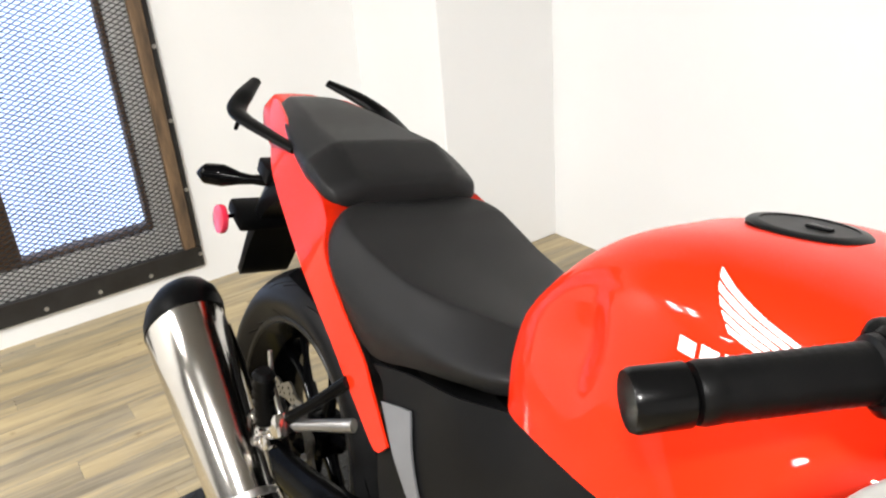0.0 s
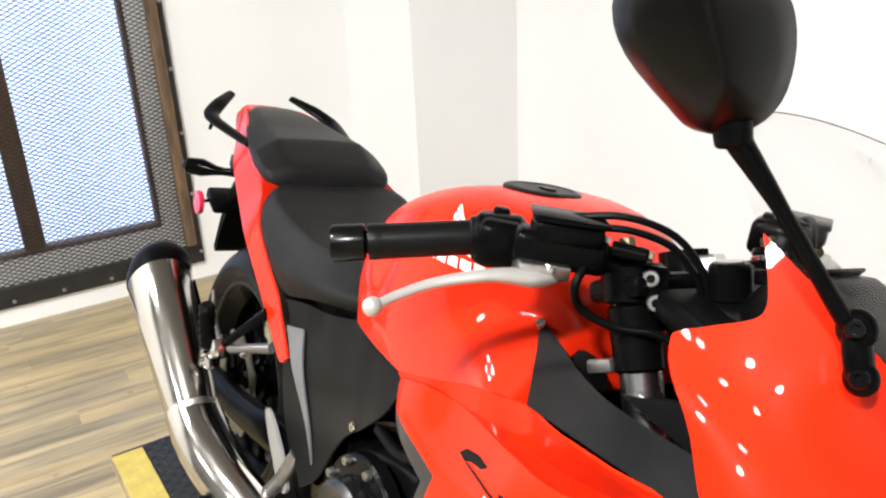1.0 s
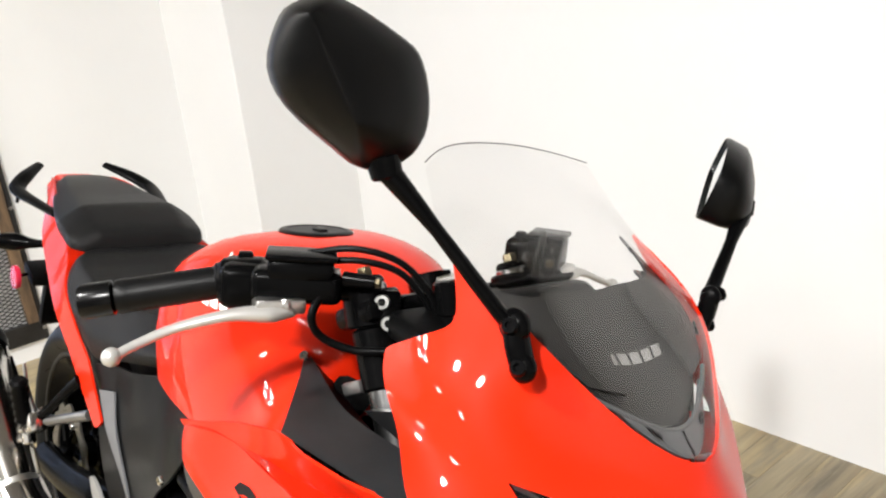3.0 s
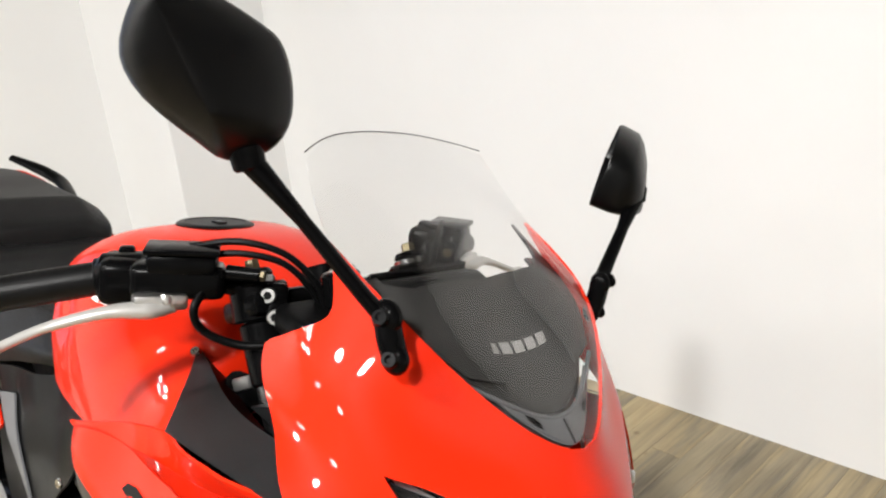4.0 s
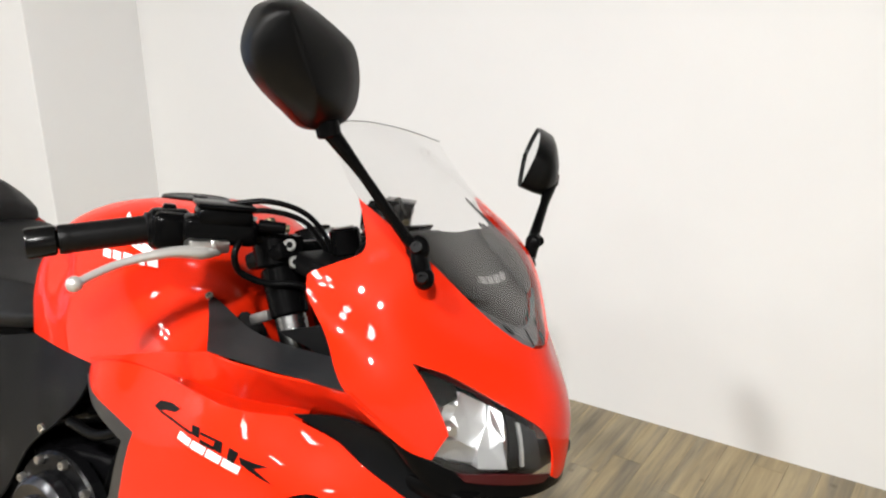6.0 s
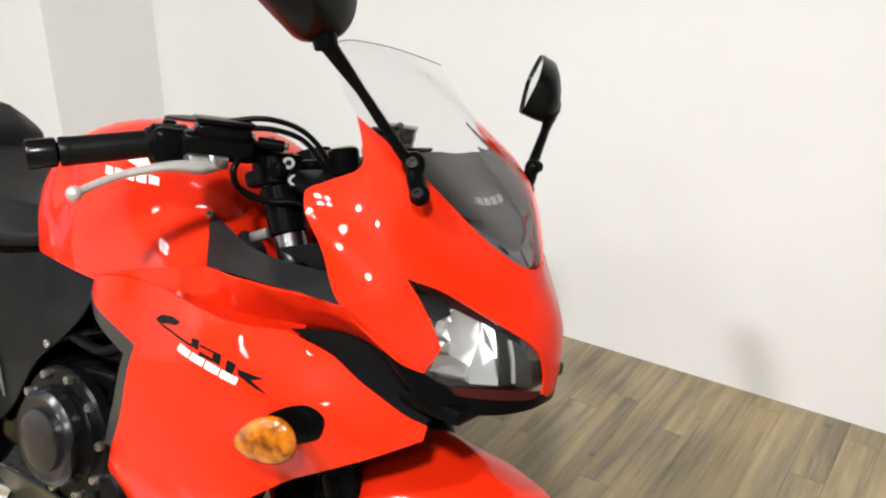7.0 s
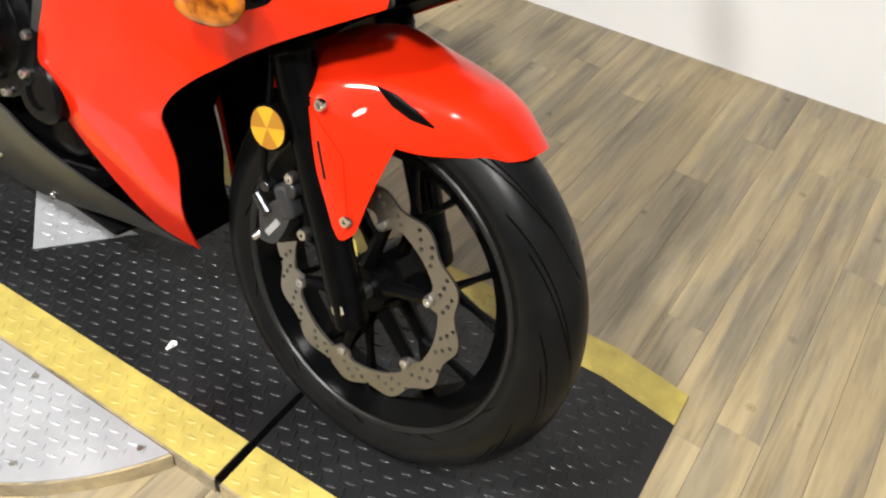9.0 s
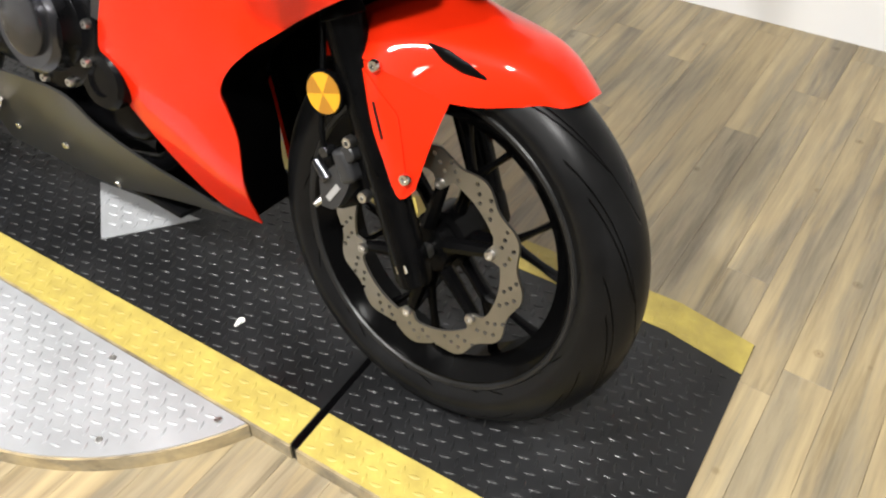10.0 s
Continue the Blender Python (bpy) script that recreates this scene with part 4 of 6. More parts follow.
# -- fork --
RAKE = Vector((-math.sin(radians(25.5)), 0, math.cos(radians(25.5))))
for sy in (-1, 1):
    ax = Vector((0.004, sy * 0.108, 0.298))
    leg = part("fork_leg", cyl(ax - RAKE * 0.03, ax + RAKE * 0.335, 0.0235, 0.0275, 24, 0.004), BLACK_METAL, bike, "matte black fork leg")
    part("fork_tube", cyl(ax + RAKE * 0.33, ax + RAKE * 0.745, 0.0205, None, 24, 0.002), FORK_TUBE, leg, "bright fork tube")
    part("fork_sleeve", cyl(ax + RAKE * 0.635, ax + RAKE * 0.700, 0.0245, 0.0255, 24, 0.003), BLACK_METAL, leg, "black clamp round the fork tube")
    part("dust_seal", cyl(ax + RAKE * 0.325, ax + RAKE * 0.35, 0.029, 0.026, 24, 0.003), RUBBER, leg)
    part("axle_clamp", box((0.05, 0.03, 0.055), Matrix.Translation(ax) @ pose(0, 0, 0, 0, -25, 0), 0.008), BLACK_METAL, leg)
b = bmesh.new()
cyl((0.004, -0.131, 0.299), (0.004, -0.120, 0.299), 0.0105, None, 6, 0.001, b)
part("axle_nut", b, CHROME, bike)
part("axle", cyl((0, -0.119, 0.297), (0, 0.119, 0.297), 0.011), STEEL, bike)
lc = Vector((0.004, 0, 0.298)) + RAKE * 0.49
part("lower_clamp", box((0.06, 0.27, 0.045), Matrix.Translation(lc) @ pose(0, 0, 0, 0, -25.5, 0), 0.012), BLACK_METAL, bike)
part("steering_stem", cyl(lc + Vector((-0.03, 0, 0)), lc + Vector((-0.03, 0, 0)) + RAKE * 0.25, 0.026), BLACK_METAL, bike)
tc = Vector((0.004, 0, 0.298)) + RAKE * 0.715
part("top_clamp", box((0.07, 0.27, 0.024), Matrix.Translation(tc) @ pose(0, 0, 0, 0, -25.5, 0), 0.008), BLACK_METAL, bike, "black top yoke")

# -- brake caliper, reflector, hose --
cal = part("brake_caliper", box((0.055, 0.042, 0.085), pose(-0.132, -0.083, 0.368, 0, -32, 0), 0.012, 3), BLACK_METAL, bike, "black two-piston brake caliper")
part("caliper_body", panel(plane_y(-.124), [(-.146, .374, 1), (-.128, .396), (-.112, .412, 1), (-.098, .396), (-.096, .384), (-.103, .360), (-.116, .338), (-.139, .334, 1)], 0.02, 0.034), CALIPER, cal, "dark grey caliper body", sharp=30)
part("caliper_bridge", box((0.026, 0.040, 0.048), pose(-.108, -.108, .405, 0, -28, 0), 0.008, 3), CALIPER, cal)
part("caliper_lug", cyl((-.104, -.100, .424), (-.104, -.126, .424), 0.013, 0.012, 18, 0.002), CALIPER, cal)
part("hose_fitting", cyl((-.154, -.124, .400), (-.130, -.124, .378), 0.0075, 0.0095, 16, 0.002), COVER_ALLOY, cal, "dark alloy hose fitting")
part("banjo", cyl((-.138, -.112, .416), (-.138, -.130, .416), 0.0080, 0.0075, 16, 0.001), COVER_ALLOY, cal)
part("bleed_nipple", cyl((-.142, -.118, .342), (-.146, -.130, .334), 0.0055, 0.0040, 12, 0.001), STEEL, cal)
part("caliper_bracket", tube([(-0.100, -0.100, 0.440), (-0.098, -0.098, 0.405), (-0.076, -0.100, 0.368)], [0.013, 0.016, 0.012], 10, 4, 0.6), BLACK_METAL, cal)
for p in ((-0.103, -0.116, 0.442), (-0.071, -0.116, 0.375)):
    b = bmesh.new()
    bolt(b, p, (0, -1, 0), 0.0085, 0.012)
    part("caliper_bolt", b, STEEL, cal)
part("caliper_mark", box((0.030, 0.0015, 0.009), pose(-0.120, -0.1250, 0.362, 0, -58, 0)), GREY_DECAL, cal)
part("brake_hose", tube([(-0.139, -0.124, 0.415), (-0.146, -0.124, 0.440), (-0.154, -0.118, 0.475), (-0.175, -0.100, 0.570), (-0.215, -0.085, 0.66)], 0.0045, 8), RUBBER, bike)
refl = part("side_reflector", lathe([(0.0285, 0.004), (0.030, -0.002), (0.029, -0.006), (0.026, -0.007)], 32, "y", (-0.134, -0.134, 0.503)), BLACK_METAL, bike, "round amber side reflector")
for k in range(6):
    bm = bmesh.new()
    a0, a1 = k * math.pi / 3 + 0.3, (k + 1) * math.pi / 3 + 0.3
    arcs = [a0 + (a1 - a0) * t / 5 for t in range(6)]
    front = [bm.verts.new((-0.134, -0.1422, 0.503))] + [bm.verts.new((-0.134 + 0.0265 * math.cos(a), -0.1415, 0.503 + 0.0265 * math.sin(a))) for a in arcs]
    bk = [bm.verts.new(v.co + Vector((0, 0.003, 0))) for v in front]
    bm.faces.new(front)
    for i in range(len(front)):
        j = (i + 1) % len(front)
        bm.faces.new((front[i], bk[i], bk[j], front[j]))
    # every second facet gets its shading by colour
    part("reflector_facet", bm, YELLOW_REFLEX if k % 2 else YELLOW_REFLEX_SHADED, refl, smooth=False)
part("reflector_stay", tube([(-0.134, -0.128, 0.503), (-0.12, -0.118, 0.51), (-0.105, -0.11, 0.52)], 0.006, 8), BLACK_METAL, refl)

# -- front mudguard --
FEND = [[(.163, 0, .561), (.108, 0, .600), (.030, 0, .617), (-.045, 0, .634), (-.118, 0, .616), (-.205, 0, .560)],
        [(.160, -.023, .558), (.103, -.042, .592), (.024, -.058, .606), (-.055, -.066, .612), (-.112, -.070, .602), (-.205, -.045, .550)],
        [(.147, -.041, .552), (.101, -.062, .571), (.020, -.086, .584), (-.060, -.100, .590), (-.110, -.098, .580), (-.200, -.062, .535)],
        [(.126, -.053, .546), (.094, -.069, .542), (.022, -.099, .531), (-.058, -.124, .552), (-.108, -.116, .553), (-.195, -.070, .518)]]
fend_s = patch(list(reversed([[(x, -y, z) for x, y, z in r] for r in FEND])) + [list(r) for r in FEND[1:]])
bm = bmesh.new()
nu, nv = 44, 40
uu, vv = np.linspace(0, 5, nu), np.linspace(0, 6, nv)
pts = np.array([fend_s(uu, np.full(nu, v)) for v in vv])
rings(bm, [list(map(tuple, row)) for row in pts], closed=False)
for sy in (1, -1):
    leg = patch([[(.022, -.099, .531), (-.058, -.124, .552), (-.108, -.116, .553)], [(.012, -.113, .475), (-.040, -.129, .485), (-.072, -.124, .480)], [(.004, -.121, .415), (-.012, -.1275, .398), (-.030, -.125, .412)]])
    lu, lv = np.linspace(0, 2, 14), np.linspace(0, 2, 16)
    lp = np.array([leg(lu, np.full(14, v)) for v in lv])
    lp[:, :, 1] *= sy
    rings(bm, [list(map(tuple, row)) for row in lp], closed=False)
bmesh.ops.remove_doubles(bm, verts=bm.verts, dist=0.0015)
bmesh.ops.recalc_face_normals(bm, faces=bm.faces)
bmesh.ops.solidify(bm, geom=list(bm.faces), thickness=0.003)
mud = part("front_mudguard", bm, RED, bike, "glossy red front mudguard", sharp=60)
for sy in (1, -1):
    for p in ((-.070, -.1275, .556), (-.008, -.1275, .428)):
        b = bmesh.new()
        bolt(b, (p[0], p[1] * sy, p[2]), (0, -sy, 0), 0.0085, 0.006)
        part("mudguard_bolt", b, CHROME, mud)
    pad = panel(leg, [(1.90, .03, 1), (1.45, .22), (.98, .52), (.72, .70, 1), (.62, 1.20), (.50, 1.86, 1), (1.0, 1.94), (1.50, 1.88, 1), (1.80, 1.10)], (0.16, 0.16), 0.002, lift=0.0022)
    part("mudguard_pad", mirrored(pad) if sy < 0 else pad, RED, mud)
    if sy < 0:
        continue
    s = tube([(-.021, -.0930 * sy, .5905), (.004, -.0925 * sy, .583), (.030, -.0890 * sy, .575), (.056, -.0805 * sy, .567)], [0.0015, 0.0085, 0.0080, 0.0015], 10, 6, 0.35, (0, 1, 0))
    part("air_slot", s, BLACK_MATTE, mud)
part("tie_tag", tube([(.001, -.118, .402), (.004, -.1165, .392), (.008, -.1150, .380)], [.0016, .0022, .0010], 8, 2, 0.4, (0, 1, 0)), YELLOW, mud, "small yellow tie")
part("model_mark", tube([(-.066, -.1305, .512), (-.046, -.1325, .470)], 0.0022, 6, 1, 0.4, (0, 1, 0)), BLACK_DECAL, mud)

# -- upper cowl, headlights, screen --
EYE_EDGE = [(1.09, 3.40, 1), (1.36, 2.78, 1), (1.12, 1.80, 1), (1.62, 1.73), (2.19, 1.98), (2.60, 2.33), (2.77, 2.78), (2.84, 3.32, 1)]
half_out = [(0.0, 0.0, 1), (.24, .16), (.44, .35), (.44, .52), (.22, .77), (0.02, .95), (0.0, 1.12), (0.0, 2.1), (-.02, 3.08, 1), (.16, 3.36), (.62, 3.50)] + EYE_EDGE
flip = [(6 - p[0],) + tuple(p[1:]) for p in reversed(half_out)]
cowl_bm = panel(nose, half_out + [(3.0, 3.42)] + flip[:-1] + [(6.0, 0.0, 1), (5.1, 0.0), (4.2, 0.0), (3.0, 0.02), (1.8, 0.0), (.9, 0.0)], (0.09, 0.09), 0.003)
cowl = part("upper_cowl", cowl_bm, RED, bike, "glossy red nose cowl", sharp=50)
eye_out = [(1.10, 3.42, 1), (1.48, 3.44), (1.95, 3.38), (2.49, 3.38), (2.83, 3.33, 1)] + [tuple(p) for p in reversed(EYE_EDGE[1:-1])]
EYE_FACETS = [([(1.70, 1.90), (2.02, 1.96), (1.97, 2.34), (1.79, 2.92), (1.54, 2.84), (1.52, 2.40)], .022, .10, .35), ([(1.44, 2.03), (1.60, 1.94), (1.56, 2.20), (1.41, 2.22)], .014, .45, -.30), ([(1.40, 2.23), (1.56, 2.21), (1.51, 2.39), (1.36, 2.44)], .016, -.5, .30),
              ([(1.35, 2.45), (1.51, 2.40), (1.53, 2.60), (1.35, 2.64)], .013, .6, .10), ([(1.35, 2.65), (1.53, 2.61), (1.54, 2.83), (1.35, 2.86)], .017, -.35, -.25), ([(1.34, 2.94), (1.54, 2.86), (1.78, 2.95), (1.77, 3.25), (1.22, 3.34)], .016, -.25, .10),
              ([(1.98, 2.35), (2.12, 2.63), (2.17, 3.18), (1.78, 3.28), (1.80, 2.94)], .012, .55, -.15), ([(2.03, 1.97), (2.14, 2.06), (2.11, 2.62), (1.98, 2.33)], .014, .30, -.40)]
for side in (0, 1):
    o = eye_out if side == 0 else [(6 - p[0],) + tuple(p[1:]) for p in reversed(eye_out)]
    hl = part("headlight", panel(nose, o, (0.09, 0.09), 0.0015, lift=-0.045), REFLECTOR_BOWL, bike, "clear headlight with a bright reflector")
    part("headlight_lens", panel(nose, o, (0.09, 0.09), 0.002, lift=-0.0025), LENS, hl, "clear curved lens").visible_shadow = False
    f = (lambda u: u) if side == 0 else (lambda u: 6 - u)
    sgn = -1 if side == 0 else 1
    for facet, dep, tilt, turn in EYE_FACETS:
        q = nose(np.array([f(p[0]) for p in facet]), np.array([p[1] for p in facet]))
        nn = np.cross(q[1] - q[0], q[-1] - q[0])
        nn = nn / np.linalg.norm(nn) * (1 if np.dot(nn, (1, sgn * 0.5, 0)) > 0 else -1)
        mid = q.mean(0)
        fb = bmesh.new()
        near = [fb.verts.new(p - nn * min(.038, max(.007, dep + tilt * (p[2] - mid[2]) + turn * (p[0] - mid[0])))) for p in q]
        far = [fb.verts.new(p - nn * 0.043) for p in q]
        top = fb.verts.new(mid - nn * (dep + 0.002))
        for k in range(len(q)):
            n2 = (k + 1) % len(q)
            fb.faces.new((near[k], near[n2], top))
            fb.faces.new((near[k], far[k], far[n2], near[n2]))
        part("reflector_facet", fb, REFLECTOR_BOWL, hl, smooth=False)
    c0 = Vector((-0.006, sgn * 0.128, 0.812))
    m = along(c0, c0 + Vector((0.8, sgn * 0.42, 0.05)))
    part("bulb", cyl(m @ Vector((0, 0, 0.0)), m @ Vector((0, 0, 0.016)), 0.009, 0.007, 14, 0.002), STEEL, hl)
    part("divider", panel(nose, [(f(2.15), 2.08, 1), (f(2.27), 2.12, 1), (f(2.37), 3.14, 1), (f(2.22), 3.18, 1)], (0.1, 0.1), 0.006, lift=-0.010), GREY_PLASTIC, hl)
    part("light_guide", panel(nose, [(f(2.25), 2.20, 1), (f(2.29), 2.22, 1), (f(2.39), 3.08, 1), (f(2.35), 3.10, 1)], (0.1, 0.1), 0.004, lift=-0.005), REFLECTOR_BOWL, hl)
    part("position_lens", panel(nose, [(f(2.28), 2.16, 1), (f(2.56), 2.36, 1), (f(2.76), 3.22, 1), (f(2.38), 3.16, 1)], (0.1, 0.1), 0.004, lift=-0.012), DUCT, hl)
    part("brow", panel(nose, [(f(1.15), 1.86, 1), (f(1.62), 1.80, 1), (f(1.58), 2.05, 1), (f(1.32), 2.35, 1), (f(1.24), 2.2)], (0.1, 0.1), 0.004, lift=-0.008), BLACK_GLOSS, hl)
chin_half = [(.35, 3.60, 1), (1.08, 3.44, 1), (1.5, 3.45), (1.95, 3.40), (2.5, 3.40), (2.84, 3.34)]
chin_low = [(2.6, 3.72), (1.9, 3.90), (1.0, 4.05), (.35, 4.0, 1)]
chin = chin_half + [(3.0, 3.44)] + [(6 - p[0],) + tuple(p[1:]) for p in reversed(chin_half)] + [(6 - p[0],) + tuple(p[1:]) for p in reversed(chin_low)] + [(3.0, 3.62)] + chin_low
part("chin", panel(nose, chin, (0.1, 0.08), 0.004, lift=-0.002), BLACK_MATTE, bike, "black plastic chin below the headlights")
part("chin_floor", box((0.13, 0.27, 0.02), pose(-0.025, 0, 0.735, 0, 0, 0), 0.006), BLACK_MATTE, bike)
part("chin_trim", panel(nose, [(1.45, 3.46, 1), (2.2, 3.24), (2.78, 3.22, 1), (2.68, 3.40, 1), (2.2, 3.47), (1.56, 3.58, 1)], (0.1, 0.05), 0.003, lift=0.001), DARKRED, bike, "dark red trim line")

scr_out = [(0.0, 0.06, 1), (1.0, 0.0), (2.0, -0.01), (3.0, 0.0), (4.0, 0.06, 1), (4.0, 1.0), (4.0, 2.0), (3.98, 2.94, 1), (3.0, 2.98), (2.0, 2.98), (1.0, 2.98), (0.02, 2.94, 1), (0.0, 2.0), (0.0, 1.0)]
wscreen = part("windscreen", panel(screen, scr_out, (0.12, 0.10), 0.003, lift=0.004), SCREEN, bike, "clear curved windscreen")
wscreen.visible_shadow = False
part("screen_edge", tube(screen(np.linspace(0.0, 4.0, 24), np.linspace(0.0, 0.0, 24) + 0.03 * ((np.linspace(0, 4, 24) - 2) / 2) ** 2) + np.array([0.001, 0, 0.004]), 0.0007, 6, 1, smooth_path=False), SILVER_TRIM, wscreen)
dash = [(0.12, 1.35, 1), (0.45, 1.62), (.9, 1.53), (1.5, 1.50), (2.0, 1.51), (2.5, 1.50), (3.1, 1.53), (3.55, 1.62), (3.88, 1.35, 1), (3.88, 2.0), (3.75, 2.5, 1), (3.2, 2.62), (2.0, 2.66), (.8, 2.62), (.25, 2.5, 1), (.12, 2.0)]
dcowl = part("dash_cowl", panel(screen, dash, (0.12, 0.10), 0.003, lift=-0.016), DASH_GREY, bike, "dark grey inner cowl behind the screen")
for fl in (0, 1):
    wing = [(3.85, .95, 1), (3.95, 1.5), (3.93, 2.1), (3.80, 2.5, 1), (2.9, 2.45, 1), (2.4, 1.62), (3.1, 1.52), (3.55, 1.30)]
    part("cowl_wing", panel(screen, wing if not fl else [(4 - p[0],) + tuple(p[1:]) for p in reversed([(3.85, 1.42, 1)] + wing[1:6] + [(3.2, 1.58)])], (0.12, 0.10), 0.003, lift=-0.008), DASH_GREY, dcowl)
part("nose_bracket", panel(screen, [(.3, 2.68, 1), (2.0, 2.72), (3.7, 2.68, 1), (3.3, 2.90), (2.0, 2.95, ), (.7, 2.90)], (0.12, 0.08), 0.004, lift=-0.010), SILVER_TRIM, bike, "pale grey bracket below the inner cowl")
for fl in (0, 1):
    skirt = [(3.55, 1.35, 1), (4.12, 1.30, 1), (4.12, 2.2), (4.10, 2.96, 1), (3.45, 2.96, 1), (3.40, 2.2)]
    part("cowl_skirt", panel(screen, skirt if not fl else [(4 - p[0],) + tuple(p[1:]) for p in reversed(skirt)], (0.12, 0.10), 0.003, lift=-0.019), DASH_GREY, dcowl, "dark grey skirt of the inner cowl")
part("cowl_rim", tube([tuple(p + np.array([.001, 0, .001])) for p in screen(np.linspace(.22, 3.78, 30), 2.66 - .16 * (np.abs(np.linspace(.22, 3.78, 30) - 2) / 1.78) ** 2.4) - np.array([.006, 0, .012])], 0.0022, 8, 1, smooth_path=False), SILVER_TRIM, dcowl, "pale rim of the inner cowl")
part("screen_base", panel(screen, [(.05, 2.0, 1), (2.0, 2.35), (3.95, 2.0, 1), (3.95, 2.96, 1), (2.0, 2.98), (.05, 2.96, 1)], (0.12, 0.08), 0.003, lift=-0.024), SILVER_TRIM, bike, "grey base plate below the screen")
# no openings are cut: black sheets on the bracket give the holes' darkness
for u in (1.15, 2.85):
    part("bracket_hole", panel(screen, [(u - .12, 2.76), (u + .12, 2.78), (u + .10, 2.85), (u - .10, 2.83)], (0.1, 0.05), 0.001, lift=-0.0085), BLACK_MATTE, dcowl)
part("bracket_seam", panel(screen, [(1.98, 2.73, 1), (2.02, 2.73, 1), (2.02, 2.94, 1), (1.98, 2.94, 1)], (0.1, 0.05), 0.001, lift=-0.0085), BLACK_MATTE, dcowl)
for k in range(5):
    u = 1.42 + 0.23 * k
    part("print_mark", panel(screen, [(u, 2.03, 1), (u + .16, 2.035, 1), (u + .14, 2.125, 1), (u - .02, 2.125, 1)], (0.1, 0.1), 0.0008, lift=-0.0150), GREY_DECAL, dcowl)
cl = part("instrument_cluster", box((0.08, 0.17, 0.06), pose(-0.165, 0, 0.955, 0, 35, 0), 0.02, 3), BLACK_MATTE, bike, "black instrument cluster")
part("display", box((0.003, 0.13, 0.05), pose(-0.199, 0, 0.979, 0, 35, 0)), BLACK_GLOSS, cl)

# -- side fairings --
fair = [(-.540, .734, 1), (-.512, .765, 1), (-.45, .778), (-.38, .779), (-.28, .773), (-.183, .780, 1), (-.124, .764), (-.066, .737), (-.029, .717), (-.005, .708, 1),
        (-.004, .692, 1), (-.061, .655), (-.124, .614), (-.18, .574), (-.253, .508), (-.284, .463), (-.283, .428), (-.277, .367), (-.297, .212, 1), (-.367, .224), (-.416, .27), (-.473, .333), (-.546, .417, 1), (-.497, .50), (-.448, .585), (-.408, .697, 1), (-.47, .718)]
fair_bm = panel(flank, fair, 0.014, 0.003)
upper_side = [(-.515, .768, 1), (-.40, .803), (-.306, .829, 1), (-.20, .838), (-.075, .848, 1), (-.035, .80), (-.035, .765, 1), (-.18, .762), (-.28, .757), (-.38, .766), (-.46, .757, 1)]
both_sides("shoulder_fairing", panel(shoulder, upper_side, 0.014, 0.003), RED, bike, "glossy red shoulder of the fairing")
side_r, side_l = both_sides("side_fairing", fair_bm, RED, bike, "glossy red side fairing")
step_x = np.linspace(-.515, -.172, 34)
step_z = np.interp(step_x, [-.54, -.512, -.45, -.38, -.28, -.183, -.127, -.064, -.03], [.734, .765, .778, .779, .773, .780, .785, .784, .782])
step_rows = [flank(step_x, step_z - .006) + np.array([0, .002, 0]), flank(step_x, step_z - .001) * .55 + shoulder(step_x, step_z + .001) * .45, shoulder(step_x, step_z + .006) + np.array([0, .001, 0])]
b = bmesh.new()
rings(b, [list(map(tuple, r)) for r in step_rows], closed=False)
bmesh.ops.solidify(b, geom=list(b.faces), thickness=0.002)
both_sides("fairing_step", b, RED, bike, "glossy red ledge of the fairing")
vent = [(-.183, .782, 1), (-.127, .789), (-.064, .786), (-.03, .782), (-.012, .776, 1), (-.004, .73, 1), (-.006, .706, 1), (-.029, .715), (-.066, .735), (-.124, .763)]
both_sides("side_vent", panel(flank, vent, 0.014, 0.004, lift=-0.006), GREY_PLASTIC, bike, "black plastic air vent")
edge_r = [(-.566, .722, 1), (-.541, .735, 1), (-.470, .7185), (-.409, .6975, 1), (-.449, .585), (-.498, .50, 1), (-.518, .50, 1), (-.468, .592, 1), (-.431, .677, 1), (-.492, .699)]
both_sides("fairing_edge", panel(flank, edge_r, 0.014, 0.03, lift=-0.001), DUCT, bike, "dark grey edge panel")
liner = [(-.52, .735, 1), (-.40, .765), (-.20, .765, 1), (-.10, .735), (-.02, .700, 1), (-.065, .660), (-.128, .619), (-.19, .576), (-.262, .508), (-.291, .463), (-.288, .39), (-.302, .235, 1), (-.37, .245), (-.42, .29), (-.52, .415, 1), (-.478, .50), (-.43, .60), (-.40, .69, 1)]
both_sides("fairing_liner", panel(flank, liner, 0.03, 0.002, lift=-0.007), BLACK_MATTE, bike, "black inside of the fairing")
arch_x = [-.03, -.061, -.124, -.18, -.253, -.284, -.283, -.277, -.288, -.296]
arch_z = [.700, .655, .614, .574, .508, .463, .428, .367, .270, .225]
arch_at = np.linspace(0, 9, 40)
arch_u, arch_w = np.interp(arch_at, range(10), arch_x) - .004, np.interp(arch_at, range(10), arch_z) + .002
rim_line = flank(arch_u, arch_w)
b = bmesh.new()
rings(b, [list(map(tuple, rim_line + np.array([-.10 * d, d, .02 * d]))) for d in (.004, .025, .05, .075, .10)], closed=False)
bmesh.ops.solidify(b, geom=list(b.faces), thickness=0.003)
both_sides("arch_lining", b, BLACK_MATTE, bike, "black inner lining of the fairing")
